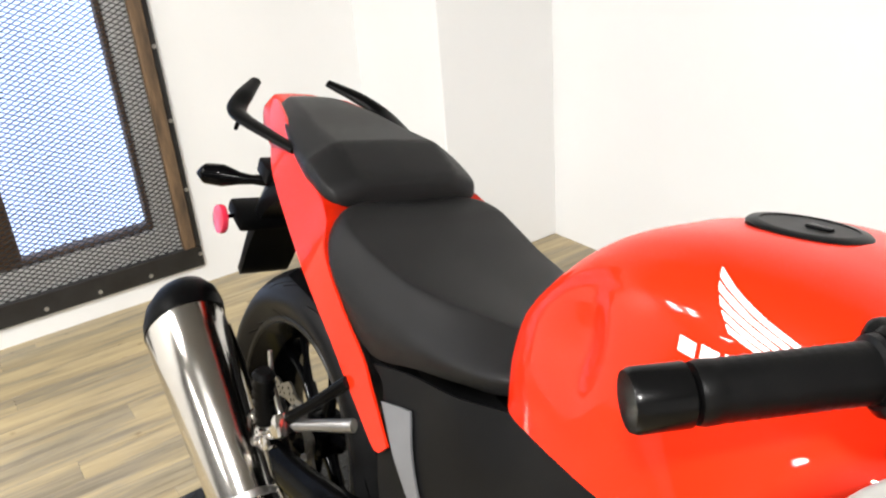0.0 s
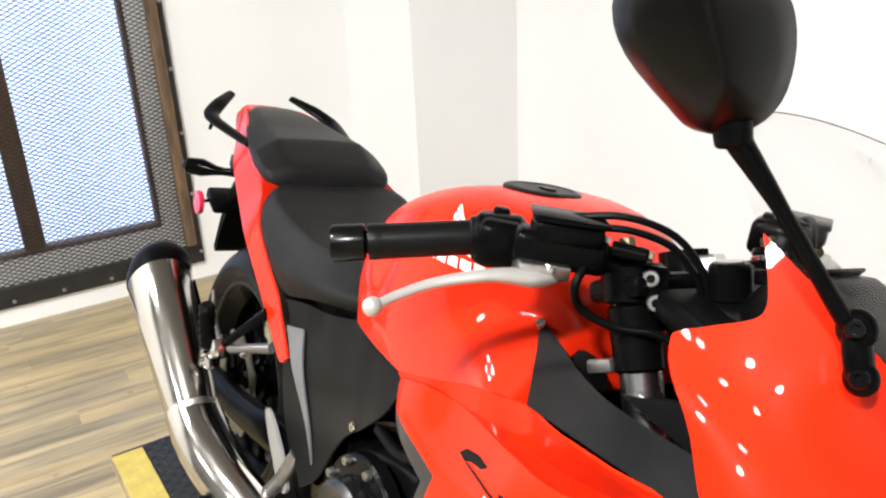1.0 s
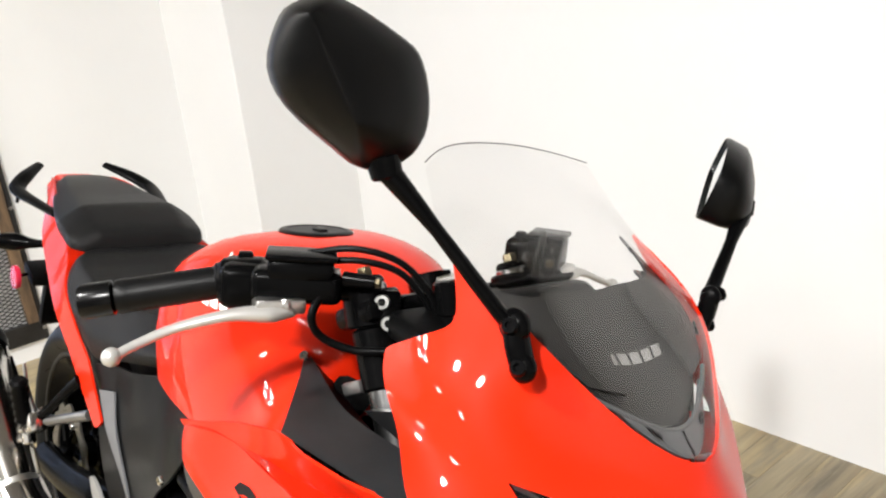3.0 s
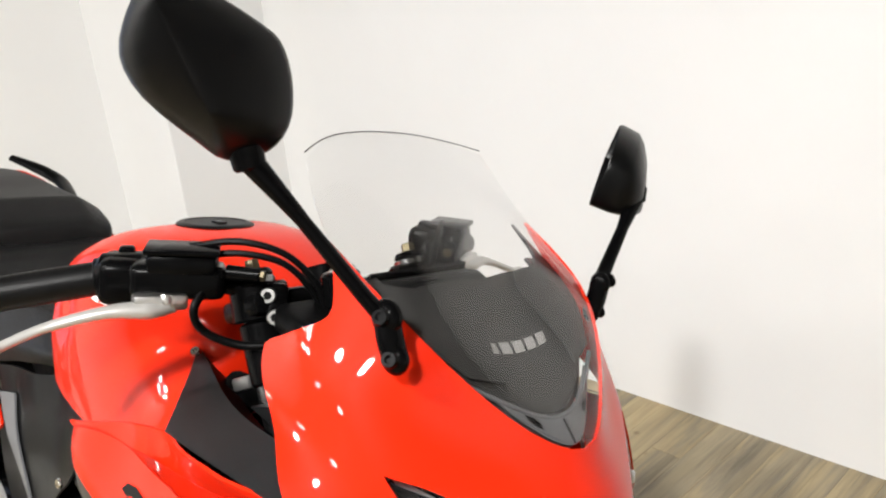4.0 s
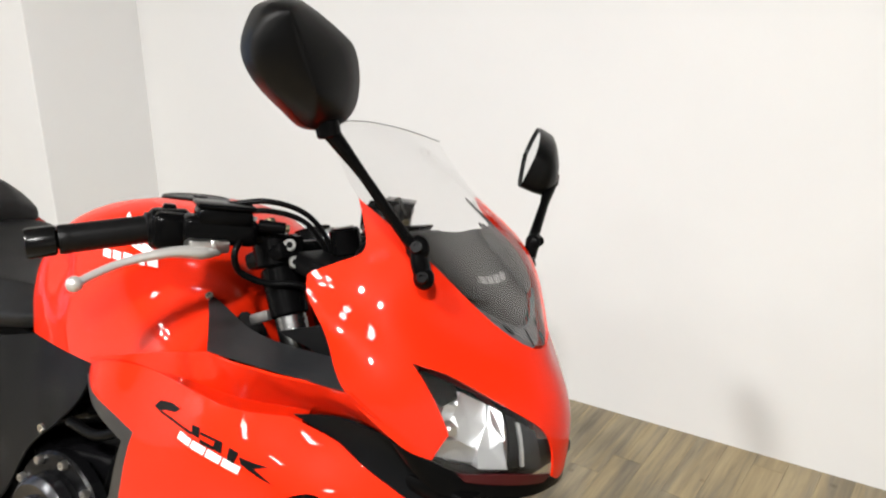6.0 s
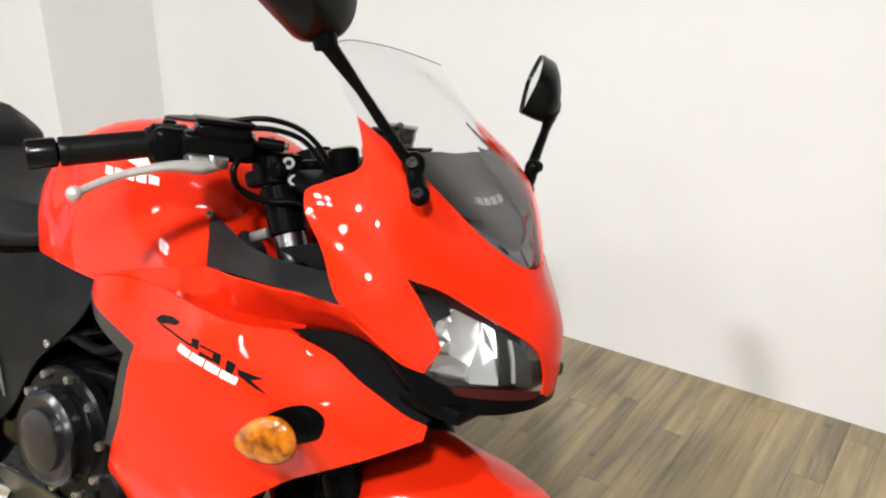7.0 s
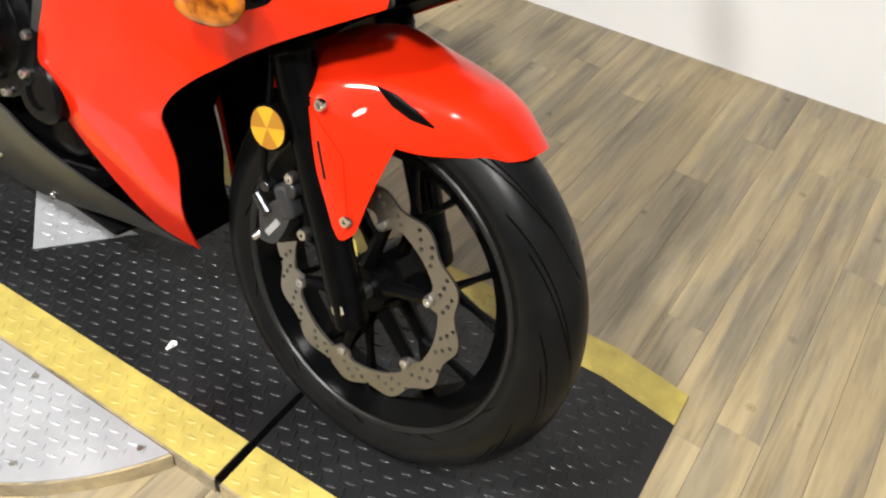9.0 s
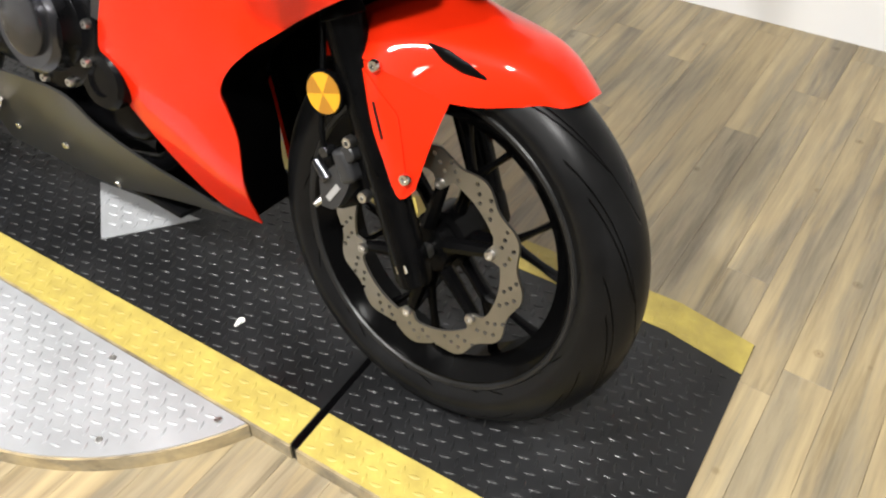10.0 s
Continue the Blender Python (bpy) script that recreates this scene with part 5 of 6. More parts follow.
# model lettering stands as plain slanted bars
MARK_SHAPES = {"hook": [(-.379, .741), (-.370, .750), (-.350, .7535), (-.330, .7515), (-.338, .745), (-.356, .7425), (-.366, .738)], "line": [(-.361, .739), (-.297, .735), (-.297, .732), (-.367, .737)],
               "block": [(-.299, .743), (-.287, .743), (-.284, .731), (-.296, .733)], "upper_bar": [(-.284, .739), (-.262, .737), (-.262, .734), (-.283, .736)],
               "lower_bar": [(-.282, .731), (-.261, .728), (-.260, .724), (-.282, .726)], "second_block": [(-.261, .737), (-.250, .736), (-.248, .723), (-.261, .725)],
               "third_block": [(-.239, .733), (-.225, .731), (-.228, .717), (-.239, .719)], "tail_top": [(-.223, .727), (-.185, .724), (-.204, .718), (-.218, .719)],
               "tail_end": [(-.220, .720), (-.202, .719), (-.176, .706), (-.192, .710)]}
for shape in MARK_SHAPES.values():
    for sgn, par in ((0, side_r), (1, side_l)):
        b = panel(flank, [(x, z, 1) for x, z in shape], 0.012, 0.0006, lift=0.0012)
        part("model_mark", mirrored(b) if sgn else b, BLACK_DECAL, par)
for k in range(4):
    x, z, w = -.3165 + .0245 * k, .730 - .0035 * k, (.0185 if k < 3 else .022)
    for sgn, par in ((0, side_r), (1, side_l)):
        b = panel(flank, [(x, z, 1), (x + w + .003, z - .0034, 1), (x + w, z - .0128, 1), (x - .003, z - .0098, 1)], 0.012, 0.0006, lift=0.0012)
        part("size_mark", mirrored(b) if sgn else b, WHITE_DECAL, par)
# turn signals on the fairing
for sy in (1, -1):
    recess = panel(flank, [(-.200, .640), (-.188, .668), (-.160, .694), (-.128, .708), (-.105, .699), (-.105, .677), (-.120, .664), (-.145, .650), (-.178, .630)], 0.012, 0.001, lift=0.0012)
    sig = part("turn_signal", mirrored(recess) if sy < 0 else recess, BLACK_GLOSS, side_r if sy > 0 else side_l, "amber turn signal in a black recess")
    m = Matrix.Translation((-0.153, -0.2335 * sy, 0.6645)) @ pose(0, 0, 0, 0, -22, 12 * sy)
    lens = bmesh.new()
    bmesh.ops.create_uvsphere(lens, u_segments=28, v_segments=16, radius=1)
    bmesh.ops.scale(lens, vec=(0.043, 0.013, 0.028), verts=lens.verts)
    for v in lens.verts:
        v.co.z *= 1 + 6.0 * v.co.x
    lens.transform(m)
    part("lens", lens, AMBER, sig, "amber lens")

# -- inner duct panels between tank and cowl --
duct = patch([[(-.424, -.113, .870), (-.36, -.130, .862), (-.27, -.150, .850), (-.11, -.172, .866)], [(-.385, -.140, .858), (-.32, -.165, .848), (-.23, -.185, .845), (-.10, -.195, .858)], [(-.303, -.211, .832), (-.25, -.214, .836), (-.18, -.216, .841), (-.083, -.219, .849)]])
du, dv = np.linspace(0, 3, 26), np.linspace(0, 2, 14)
for sy in (1, -1):
    g = np.array([duct(du, np.full(26, v)) for v in dv])
    g[:, :, 1] *= sy
    b = bmesh.new()
    rings(b, [list(map(tuple, r)) for r in g], closed=False)
    bmesh.ops.solidify(b, geom=list(b.faces), thickness=0.004)
    dp = part("duct_panel", b, DUCT, bike, "dark grey plastic duct panel")
    b = bmesh.new()
    bolt(b, (-.398, -.1275 * sy, .868), (0.2, -0.6 * sy, 0.75), 0.0065, 0.005)
    part("panel_bolt", b, CHROME, dp)
    inner = patch([[(-.424, -.113, .868), (-.36, -.130, .860), (-.27, -.150, .848), (-.11, -.172, .864)], [(-.40, -.100, .848), (-.33, -.112, .836), (-.24, -.128, .828), (-.10, -.152, .846)]])
    g = np.array([inner(du, np.full(26, v)) for v in np.linspace(0, 1, 5)])
    g[:, :, 1] *= sy
    b = bmesh.new()
    rings(b, [list(map(tuple, r)) for r in g], closed=False)
    bmesh.ops.solidify(b, geom=list(b.faces), thickness=0.003)
    part("inner_lip", b, BLACK_MATTE, dp, "black inner lip")
    part("duct_blade", panel(plane_y(-.15), [(-.25, .862, 1), (-.13, .905, 1), (-.07, .87, 1), (-.12, .845, 1)], 0.03, 0.012) if sy > 0 else mirrored(panel(plane_y(-.15), [(-.25, .862, 1), (-.13, .905, 1), (-.07, .87, 1), (-.12, .845, 1)], 0.03, 0.012)), GREY_PLASTIC, dp)

# -- fuel tank --
TANK = [(-.804, .785, .092, .755, .085, .730), (-.797, .822, .122, .772, .118, .724), (-.770, .878, .147, .800, .145, .726), (-.71, .937, .167, .832, .164, .732), (-.63, .966, .176, .850, .178, .736), (-.54, .973, .172, .862, .188, .742),
        (-.47, .963, .152, .868, .192, .758), (-.41, .935, .122, .868, .192, .778), (-.375, .893, .097, .862, .180, .790), (-.36, .850, .060, .830, .120, .800)]


def tank_loop(s, n=22):
    x, zt, w, zw, wb, zb = s
    half = spline(np.array([(0, zt), (w * .58, zt - .005 - .03 * (zt - zw)), (w * .93, zw + (zt - zw) * .60), (w * 1.01, zw), ((w + wb) / 2 + .002, (zw + zb) / 2), (wb, zb)]), np.linspace(0, 5, n))
    half[0, 0] = 0
    loop = [(x, -y, z) for y, z in half[::-1]] + [(x, y, z) for y, z in half[1:]]
    return loop


def lofted(secs, loop, per=5):
    rows = spline(np.array(secs, float), np.linspace(0, len(secs) - 1, (len(secs) - 1) * per + 1))
    b = bmesh.new()
    rings(b, [loop(r) for r in rows])
    return b


tank_bm = lofted(TANK, tank_loop, 9)
for v in tank_bm.verts:   # hollow for the knee, with a firm front edge
    if abs(v.co.y) > 0.09:
        dx, dz = (v.co.x + 0.672) / (0.060 if v.co.x < -0.672 else 0.024), (v.co.z - 0.852) / 0.040
        v.co.y -= math.copysign(0.020 * math.exp(-dx * dx - dz * dz), v.co.y)
TANK_SIDE = {1: raycast_side(tank_bm, -1), -1: raycast_side(tank_bm, 1)}
tank = part("fuel_tank", tank_bm, RED, bike, "glossy red fuel tank", sharp=55)
cap = bmesh.new()
cm = pose(-0.590, 0, 0.9675, 0, -3, 0)
rings(cap, [[cm @ Vector((r * 1.06 * math.cos(t), r * math.sin(t), z)) for t in np.linspace(0, 2 * math.pi, 40, endpoint=False)] for r, z in ((0.050, -0.004), (0.0505, 0.0025), (0.048, 0.0045), (0.040, 0.0055), (0.039, 0.0045), (0.012, 0.0045))])
fc = part("fuel_cap", cap, GREY_PLASTIC, tank, "matte grey filler cap")
part("key_slot", box((0.022, 0.012, 0.004), cm @ Matrix.Translation((0.010, 0, 0.005)), 0.0015), BLACK_GLOSS, fc)
def tween(p, q, t):
    return (p[0] + (q[0] - p[0]) * t, p[1] + (q[1] - p[1]) * t)


for sy in (1, -1):
    # a wing as five plain feathers that fan out from one corner, lettering as plain bars
    for k in range(5):
        t0, t1 = k / 5.0, k / 5.0 + 0.145
        top0, top1 = tween((-.575, .953), (-.532, .917), t0), tween((-.575, .953), (-.532, .917), t1)
        end0, end1 = tween((-.480, .924), (-.499, .908), t0), tween((-.480, .924), (-.499, .908), t1)
        part("emblem_feather", panel(TANK_SIDE[sy], [(*top0, 1), (*tween(top0, end0, .5), 1), (*end0, 1), (*end1, 1), (*tween(top1, end1, .5), 1), (*top1, 1)], 0.012, 0.0004), WHITE_DECAL, tank)
    for k in range(5):
        x, z = -.569 + .0190 * k, .9045 + .0003 * k
        part("letter_bar", panel(TANK_SIDE[sy], [(x, z, 1), (x + .015, z - .001, 1), (x + .0165, z - .0125, 1), (x + .0015, z - .0115, 1)], 0.012, 0.0004, lift=0.0004), WHITE_DECAL, tank)

# -- seats and tail --
RIDER = [(-.776, .060, .785, .762, .745), (-.790, .108, .788, .750, .730), (-.812, .126, .783, .744, .718), (-.86, .136, .778, .735, .708), (-.95, .146, .777, .730, .688), (-1.04, .155, .785, .735, .668), (-1.12, .160, .803, .758, .708), (-1.160, .156, .815, .782, .746), (-1.187, .140, .821, .800, .776), (-1.202, .110, .822, .806, .788), (-1.210, .07, .819, .808, .795), (-1.212, .03, .816, .808, .80)]
PILLION = [(-1.208, .075, .838, .820, .806), (-1.212, .112, .848, .828, .804), (-1.230, .131, .862, .840, .808), (-1.285, .133, .889, .860, .826), (-1.312, .130, .893, .864, .830), (-1.38, .116, .898, .874, .845), (-1.46, .094, .908, .886, .866), (-1.54, .067, .912, .894, .882), (-1.585, .042, .907, .897, .890), (-1.597, .02, .901, .897, .894)]


def seat_loop(s, n=29):
    x, w, zt, zs, zb = s
    half = spline(np.array([(0, zt), (w * .54, zt - (zt - zs) * .05), (w * .66, zt - (zt - zs) * .12), (w * .74, zt - (zt - zs) * .30), (w * .955, zs + (zt - zs) * .08), (w * .995, zs - (zs - zb) * .15), (w * 1.0, (zs + zb) / 2), (w * .95, zb)]), np.linspace(0, 7, n))
    half[0, 0] = 0
    return [(x, -y, z) for y, z in half[::-1]] + [(x, y, z) for y, z in half[1:]]


def rider_loop(s, n=33):
    """The rider's seat: a flat top that narrows to the tank, a crease, sloping sides."""
    x, w, zt, zs, zb = s
    k = float(np.interp(x, [-1.20, -1.00, -.86, -.78], [.86, .80, .60, .46]))
    zc = zt - (zt - zs) * .10
    half = spline(np.array([(0, zt - .004), (w * k * .6, zt - .002), (w * k * .93, zc + .001), (w * (k + .03), zc - .004), (w * (k * .4 + .6), zc - (zc - zs) * .62), (w * .985, zs - (zs - zb) * .10), (w * 1.0, (zs + zb) / 2), (w * .95, zb)]), np.linspace(0, 7, n))
    half[0, 0] = 0
    return [(x, -y, z) for y, z in half[::-1]] + [(x, y, z) for y, z in half[1:]]


part("rider_seat", lofted(RIDER, rider_loop), VINYL, bike, "charcoal vinyl rider seat", sharp=60)
part("pillion_seat", lofted(PILLION, seat_loop), VINYL, bike, "charcoal vinyl pillion seat", sharp=60)
tail_out = [(-1.60, .900, 1), (-1.575, .880), (-1.49, .840), (-1.39, .797), (-1.30, .757), (-1.20, .717), (-1.13, .672), (-1.07, .625), (-.997, .577), (-.972, .568), (-.955, .583, 1), (-1.01, .632), (-1.04, .662), (-1.09, .70), (-1.17, .768), (-1.19, .80), (-1.23, .818), (-1.29, .838), (-1.38, .866), (-1.47, .893), (-1.55, .905)]
tail_bm = panel(tail, tail_out, 0.018, 0.004)
deck_x = np.linspace(-1.155, -1.40, 26)
deck_z = np.interp(-deck_x, [1.15, 1.17, 1.19, 1.23, 1.29, 1.38, 1.40], [.746, .766, .798, .816, .836, .864, .870])
deck_edge = tail(deck_x, deck_z)
deck_rows = [deck_edge * np.array([1, k, 1]) + np.array([0, 0, dz]) for k, dz in ((1.0, -.001), (.985, .004), (.94, .007), (.85, .008), (.70, .006), (.50, .004))]
b = bmesh.new()
rings(b, [list(map(tuple, row)) for row in deck_rows], closed=False)
bmesh.ops.solidify(b, geom=list(b.faces), thickness=0.003)
both_sides("seat_surround", b, RED, bike, "glossy red surround behind the seat")
both_sides("tail_fairing", tail_bm, RED, bike, "glossy red tail fairing")
TAILCAP = [(-1.46, .100, .886, .87, .80), (-1.53, .080, .898, .875, .815), (-1.60, .066, .904, .880, .83), (-1.635, .055, .903, .88, .845), (-1.650, .03, .893, .88, .86)]
part("tail_cap", lofted(TAILCAP, seat_loop), RED, bike, "glossy red tail end")
part("tail_lamp", box((0.02, 0.085, 0.035), pose(-1.638, 0, 0.842, 0, -25, 0), 0.008), REFLEX_RED, bike, "red tail lamp")
UNDER = [(-.95, .120, .66, .60, .52), (-1.08, .135, .72, .66, .60), (-1.22, .130, .79, .74, .70), (-1.40, .100, .84, .81, .775), (-1.56, .060, .87, .85, .81)]
part("under_tail", lofted(UNDER, seat_loop), BLACK_MATTE, bike, "black plastic under-tail")
for sy in (1, -1):
    g = tube([(-1.372, -.112 * sy, .858), (-1.44, -.128 * sy, .868), (-1.52, -.142 * sy, .879), (-1.556, -.138 * sy, .888), (-1.590, -.112 * sy, .905), (-1.638, -.072 * sy, .923)], [.011, .013, .0155, .017, .016, .010], 12, 6, 0.62, (0, 0, 1))
    part("grab_rail", g, BLACK_MATTE, bike, "satin black grab rail")
    part("grab_hook", tube([(-1.535, -.140 * sy, .876), (-1.545, -.143 * sy, .855)], [.005, .0035], 8, 1), BLACK_MATTE, bike)
holder = part("plate_holder", lofted([(-1.52, .055, .80, .77, .74), (-1.60, .060, .775, .73, .69), (-1.67, .058, .70, .64, .60), (-1.715, .054, .60, .56, .525), (-1.735, .050, .55, .535, .522)], seat_loop), BLACK_MATTE, bike, "black plastic number plate holder", sharp=30)
part("holder_bracket", box((0.075, 0.12, 0.03), pose(-1.655, -0.035, 0.668, 0, 20, 0), 0.008), BLACK_MATTE, holder)
part("lamp_bracket", box((0.05, 0.13, 0.03), pose(-1.605, 0, 0.765, 0, 20, 0), 0.004), GREY_PLASTIC, holder)
for sy in (1, -1):
    st = part("rear_signal", tube([(-1.600, -.050 * sy, .748), (-1.625, -.075 * sy, .744), (-1.645, -.092 * sy, .742), (-1.668, -.115 * sy, .742), (-1.690, -.140 * sy, .741), (-1.700, -.152 * sy, .740)], [.012, .009, .012, .021, .019, .004], 14, 6), BLACK_GLOSS, bike, "black rear turn signal stalk")
rr = part("rear_reflector", lathe([(0.027, 0.006), (0.0285, 0.0), (0.027, -0.005), (0.012, -0.0065)], 28, "y", (-1.655, -0.121, 0.662)), REFLEX_RED, bike, "round red reflector")
part("reflector_stay", tube([(-1.655, -.118, .664), (-1.655, -.095, .667)], .004, 8, 1), BLACK_METAL, rr)

# -- side covers --
cov = [(-.776, .720, 1), (-.70, .736), (-.622, .744), (-.566, .746, 1), (-.572, .712), (-.60, .665), (-.669, .607), (-.745, .545), (-.815, .44), (-.88, .38, 1), (-.955, .45), (-.985, .575), (-1.00, .64), (-1.03, .660, 1), (-.95, .679), (-.86, .697)]
cr, cl2 = both_sides("side_cover", panel(cover, cov, 0.018, 0.004, lift=-0.002), GREY_PLASTIC, bike, "dark grey plastic side cover")
stripe = [(-.992, .626, 1), (-.936, .640, 1), (-.912, .590), (-.862, .505), (-.838, .448, 1), (-.885, .512), (-.938, .568)]
for sgn, par in ((0, cr), (1, cl2)):
    b = panel(cover, stripe, 0.02, 0.003, lift=0.003)
    part("accent_strip", mirrored(b) if sgn else b, ACCENT, par, "dark silver accent strip")
    b = bmesh.new()
    bolt(b, (-.694, (-.168 if not sgn else .168), .595), (0, -1 if not sgn else 1, 0), 0.008, 0.005)
    part("cover_bolt", b, CHROME, par)

# -- handlebars --
def mirror_pts(pts, sy):
    return [(x, y * sy, z) for x, y, z in pts]


for sy in (1, -1):
    P = lambda *p: mirror_pts(p, sy)
    bar = part("handlebar", tube(P((-.292, -.112, .962), (-.335, -.155, .970), (-.399, -.232, .965), (-.455, -.340, .943)), [.012, .0115, .0115, .0115], 14, 5), BLACK_METAL, bike, "black clip-on handlebar")
    part("bar_clamp", cyl(Vector(P((-.298, -.108, .930))[0]), Vector(P((-.311, -.108, .966))[0]), 0.030, None, 24, 0.003), BLACK_METAL, bar)
    a, b2 = Vector(P((-.398, -.229, .9660))[0]), Vector(P((-.446, -.322, .9465))[0])
    ax = (b2 - a).normalized()
    g = bmesh.new()
    m = along(a, b2)
    ln = (b2 - a).length
    prof = [(0.0165, 0), (0.0205, 0.001), (0.0205, 0.007), (0.0172, 0.009)] + [(0.0170 + (0.0005 if k % 2 else 0), 0.012 + k * (ln - 0.02) / 26) for k in range(26)] + [(0.0178, ln - 0.004), (0.0168, ln)]
    rings(g, [[m @ Vector((r * math.cos(t), r * math.sin(t), z)) for t in np.linspace(0, 2 * math.pi, 24, endpoint=False).tolist()] for r, z in prof])
    part("grip", g, GRIP, bar, "black rubber grip")
    e = bmesh.new()
    m = along(b2 + ax * 0.002, b2 + ax)
    rings(e, [[m @ Vector((r * math.cos(t), r * math.sin(t), z)) for t in np.linspace(0, 2 * math.pi, 24, endpoint=False).tolist()] for r, z in ((0.0150, 0), (0.0178, 0.002), (0.0180, 0.030), (0.0165, 0.0335), (0.007, 0.034))])
    part("bar_end", e, BAR_BLACK, bar, "black bar-end weight")
    sw = part("switch_housing", box((0.062, 0.052, 0.046), Matrix.Translation(P((-.385, -.212, .967))[0]) @ pose(0, 0, 0, 0, 0, -30 * sy), 0.011, 3), BLACK_METAL, bar, "black switch housing")
    part("switch_button", box((0.014, 0.016, 0.010), Matrix.Translation(P((-.399, -.206, .991))[0]) @ pose(0, 0, 0, 0, 0, -30 * sy), 0.003), BLACK_GLOSS, sw)
    part("throttle_drum", cyl(Vector(P((-.372, -.196, .968))[0]), Vector(P((-.400, -.234, .9655))[0]), 0.026, 0.025, 24, 0.004), BLACK_METAL, bar)
    mc = part("master_cylinder", box((0.040, 0.090, 0.034), Matrix.Translation(P((-.330, -.185, .975))[0]) @ pose(0, 0, 0, 0, 0, -32 * sy), 0.009, 3), BLACK_METAL, bar, "black brake master cylinder")
    part("reservoir", box((0.044, 0.066, 0.020), Matrix.Translation(P((-.328, -.182, .993))[0]) @ pose(0, 0, 0, 0, 0, -32 * sy), 0.006, 2), BLACK_METAL, mc)
    part("reservoir_cap", box((0.048, 0.070, 0.006), Matrix.Translation(P((-.328, -.182, 1.006))[0]) @ pose(0, 0, 0, 0, 0, -32 * sy), 0.002), BLACK_GLOSS, mc)
    part("reservoir_mark", box((0.001, 0.030, 0.005), Matrix.Translation(P((-.3055, -.1685, .994))[0]) @ pose(0, 0, 0, 0, 0, -32 * sy)), GREY_DECAL, mc)
    part("hose_joint", cyl(Vector(P((-.300, -.150, .985))[0]), Vector(P((-.275, -.128, .985))[0]), 0.008, 0.007, 12, 0.001), BLACK_METAL, mc)
    part("banjo_bolt", cyl(Vector(P((-.275, -.128, .985))[0]), Vector(P((-.271, -.1245, .985))[0]), 0.0055, None, 6, 0.001), BRASS, mc)
    lv = part("brake_lever" if sy > 0 else "clutch_lever", tube(P((-.318, -.196, .953), (-.322, -.220, .951), (-.334, -.255, .950), (-.352, -.300, .938), (-.356, -.335, .926), (-.353, -.356, .919)), [.0090, .0122, .0082, .0064, .0060, .0058], 12, 6, 0.75), LEVER, bar, "bare alloy lever")
    ball = bmesh.new()
    bmesh.ops.create_uvsphere(ball, u_segments=18, v_segments=12, radius=0.0090, matrix=Matrix.Translation(P((-.353, -.360, .918))[0]))
    part("lever_ball", ball, LEVER, lv)
    pv = bmesh.new()
    bolt(pv, P((-.318, -.204, .958))[0], (0, 0, 1), 0.009, 0.008)
    part("lever_pivot", pv, STEEL, lv)
    part("lever_bracket", box((0.026, 0.050, 0.016), Matrix.Translation(P((-.325, -.207, .958))[0]) @ pose(0, 0, 0, 0, 0, -20 * sy), 0.004), STEEL, lv)
    part("brake_line", tube(P((-.305, -.170, .972), (-.300, -.185, .950), (-.300, -.172, .927), (-.280, -.145, .915), (-.255, -.120, .917), (-.235, -.10, .91)), 0.0042, 10, 6), RUBBER, bar, "black hose")
    part("cable", tube(P((-.335, -.175, 1.005), (-.300, -.140, 1.015), (-.270, -.105, 1.006), (-.250, -.080, .978), (-.240, -.070, .945)), 0.0036, 8, 6), RUBBER, bar)
    part("cable", tube(P((-.330, -.170, .995), (-.300, -.138, 1.003), (-.272, -.103, .995), (-.254, -.080, .968), (-.245, -.068, .940)), 0.0036, 8, 6), RUBBER, bar)
    for p in ((-.281, -.112, .961), (-.270, -.110, .941)):
        b = bmesh.new()
        q = P(p)[0]
        ahead = Vector((0.68, -0.68 * sy, 0.27))
        cyl(q, Vector(q) + ahead * 0.013, 0.0085, 0.0080, 20, 0.001, b)
        part("clamp_bolt", b, CASE_STEEL, bar, "steel socket bolt")
        # black disc on the bolt head in place of the recess's shade
        part("bolt_socket", cyl(Vector(q) + ahead * 0.0125, Vector(q) + ahead * 0.0135, 0.0044, None, 6), BLACK_MATTE, bar)
    part("clamp_ear", box((0.040, 0.024, 0.040), Matrix.Translation(P((-.284, -.103, .950))[0]) @ pose(0, 0, 0, 0, -25, -30 * sy), 0.006), BLACK_METAL, bar)
part("yoke_bracket", box((0.034, 0.012, 0.014), pose(-.306, -.122, .862, 0, -26, 0), 0.003), ALLOY, bike, "bare alloy bracket beside the fork")
part("ignition_lock", cyl((-.232, -.055, .955), (-.240, -.058, .990), 0.021, 0.020, 24, 0.003), BLACK_METAL, bike, "black lock barrel")
part("lock_face", cyl((-.2402, -.058, .9905), (-.2405, -.0581, .9915), 0.013, None, 20), STEEL, bike)
for sy in (1, -1):
    cap_b = bmesh.new()
    top = Vector((0.004, -0.108 * sy, 0.298)) + RAKE * 0.745
    cyl(top, top + RAKE * 0.008, 0.0195, 0.018, 24, 0.002, cap_b)
    fcap = part("fork_cap", cap_b, BLACK_METAL, bike, "black fork cap with an alloy adjuster")
    part("adjuster", cyl(top + RAKE * 0.008, top + RAKE * 0.019, 0.0085, 0.0080, 6, 0.001), BRASS, fcap)
part("stem_nut", cyl((-.300, 0, .948), (-.312, 0, .972), 0.019, 0.017, 6, 0.002), CHROME, bike)
part("harness", tube([(-.33, -.09, .90), (-.27, -.075, .93), (-.20, -.06, .945), (-.14, -.05, .96)], 0.018, 10), RUBBER, bike)
part("inner_shroud", box((0.20, 0.24, 0.03), pose(-0.17, 0, 0.925, 0, 12, 0), 0.01), BLACK_MATTE, bike)


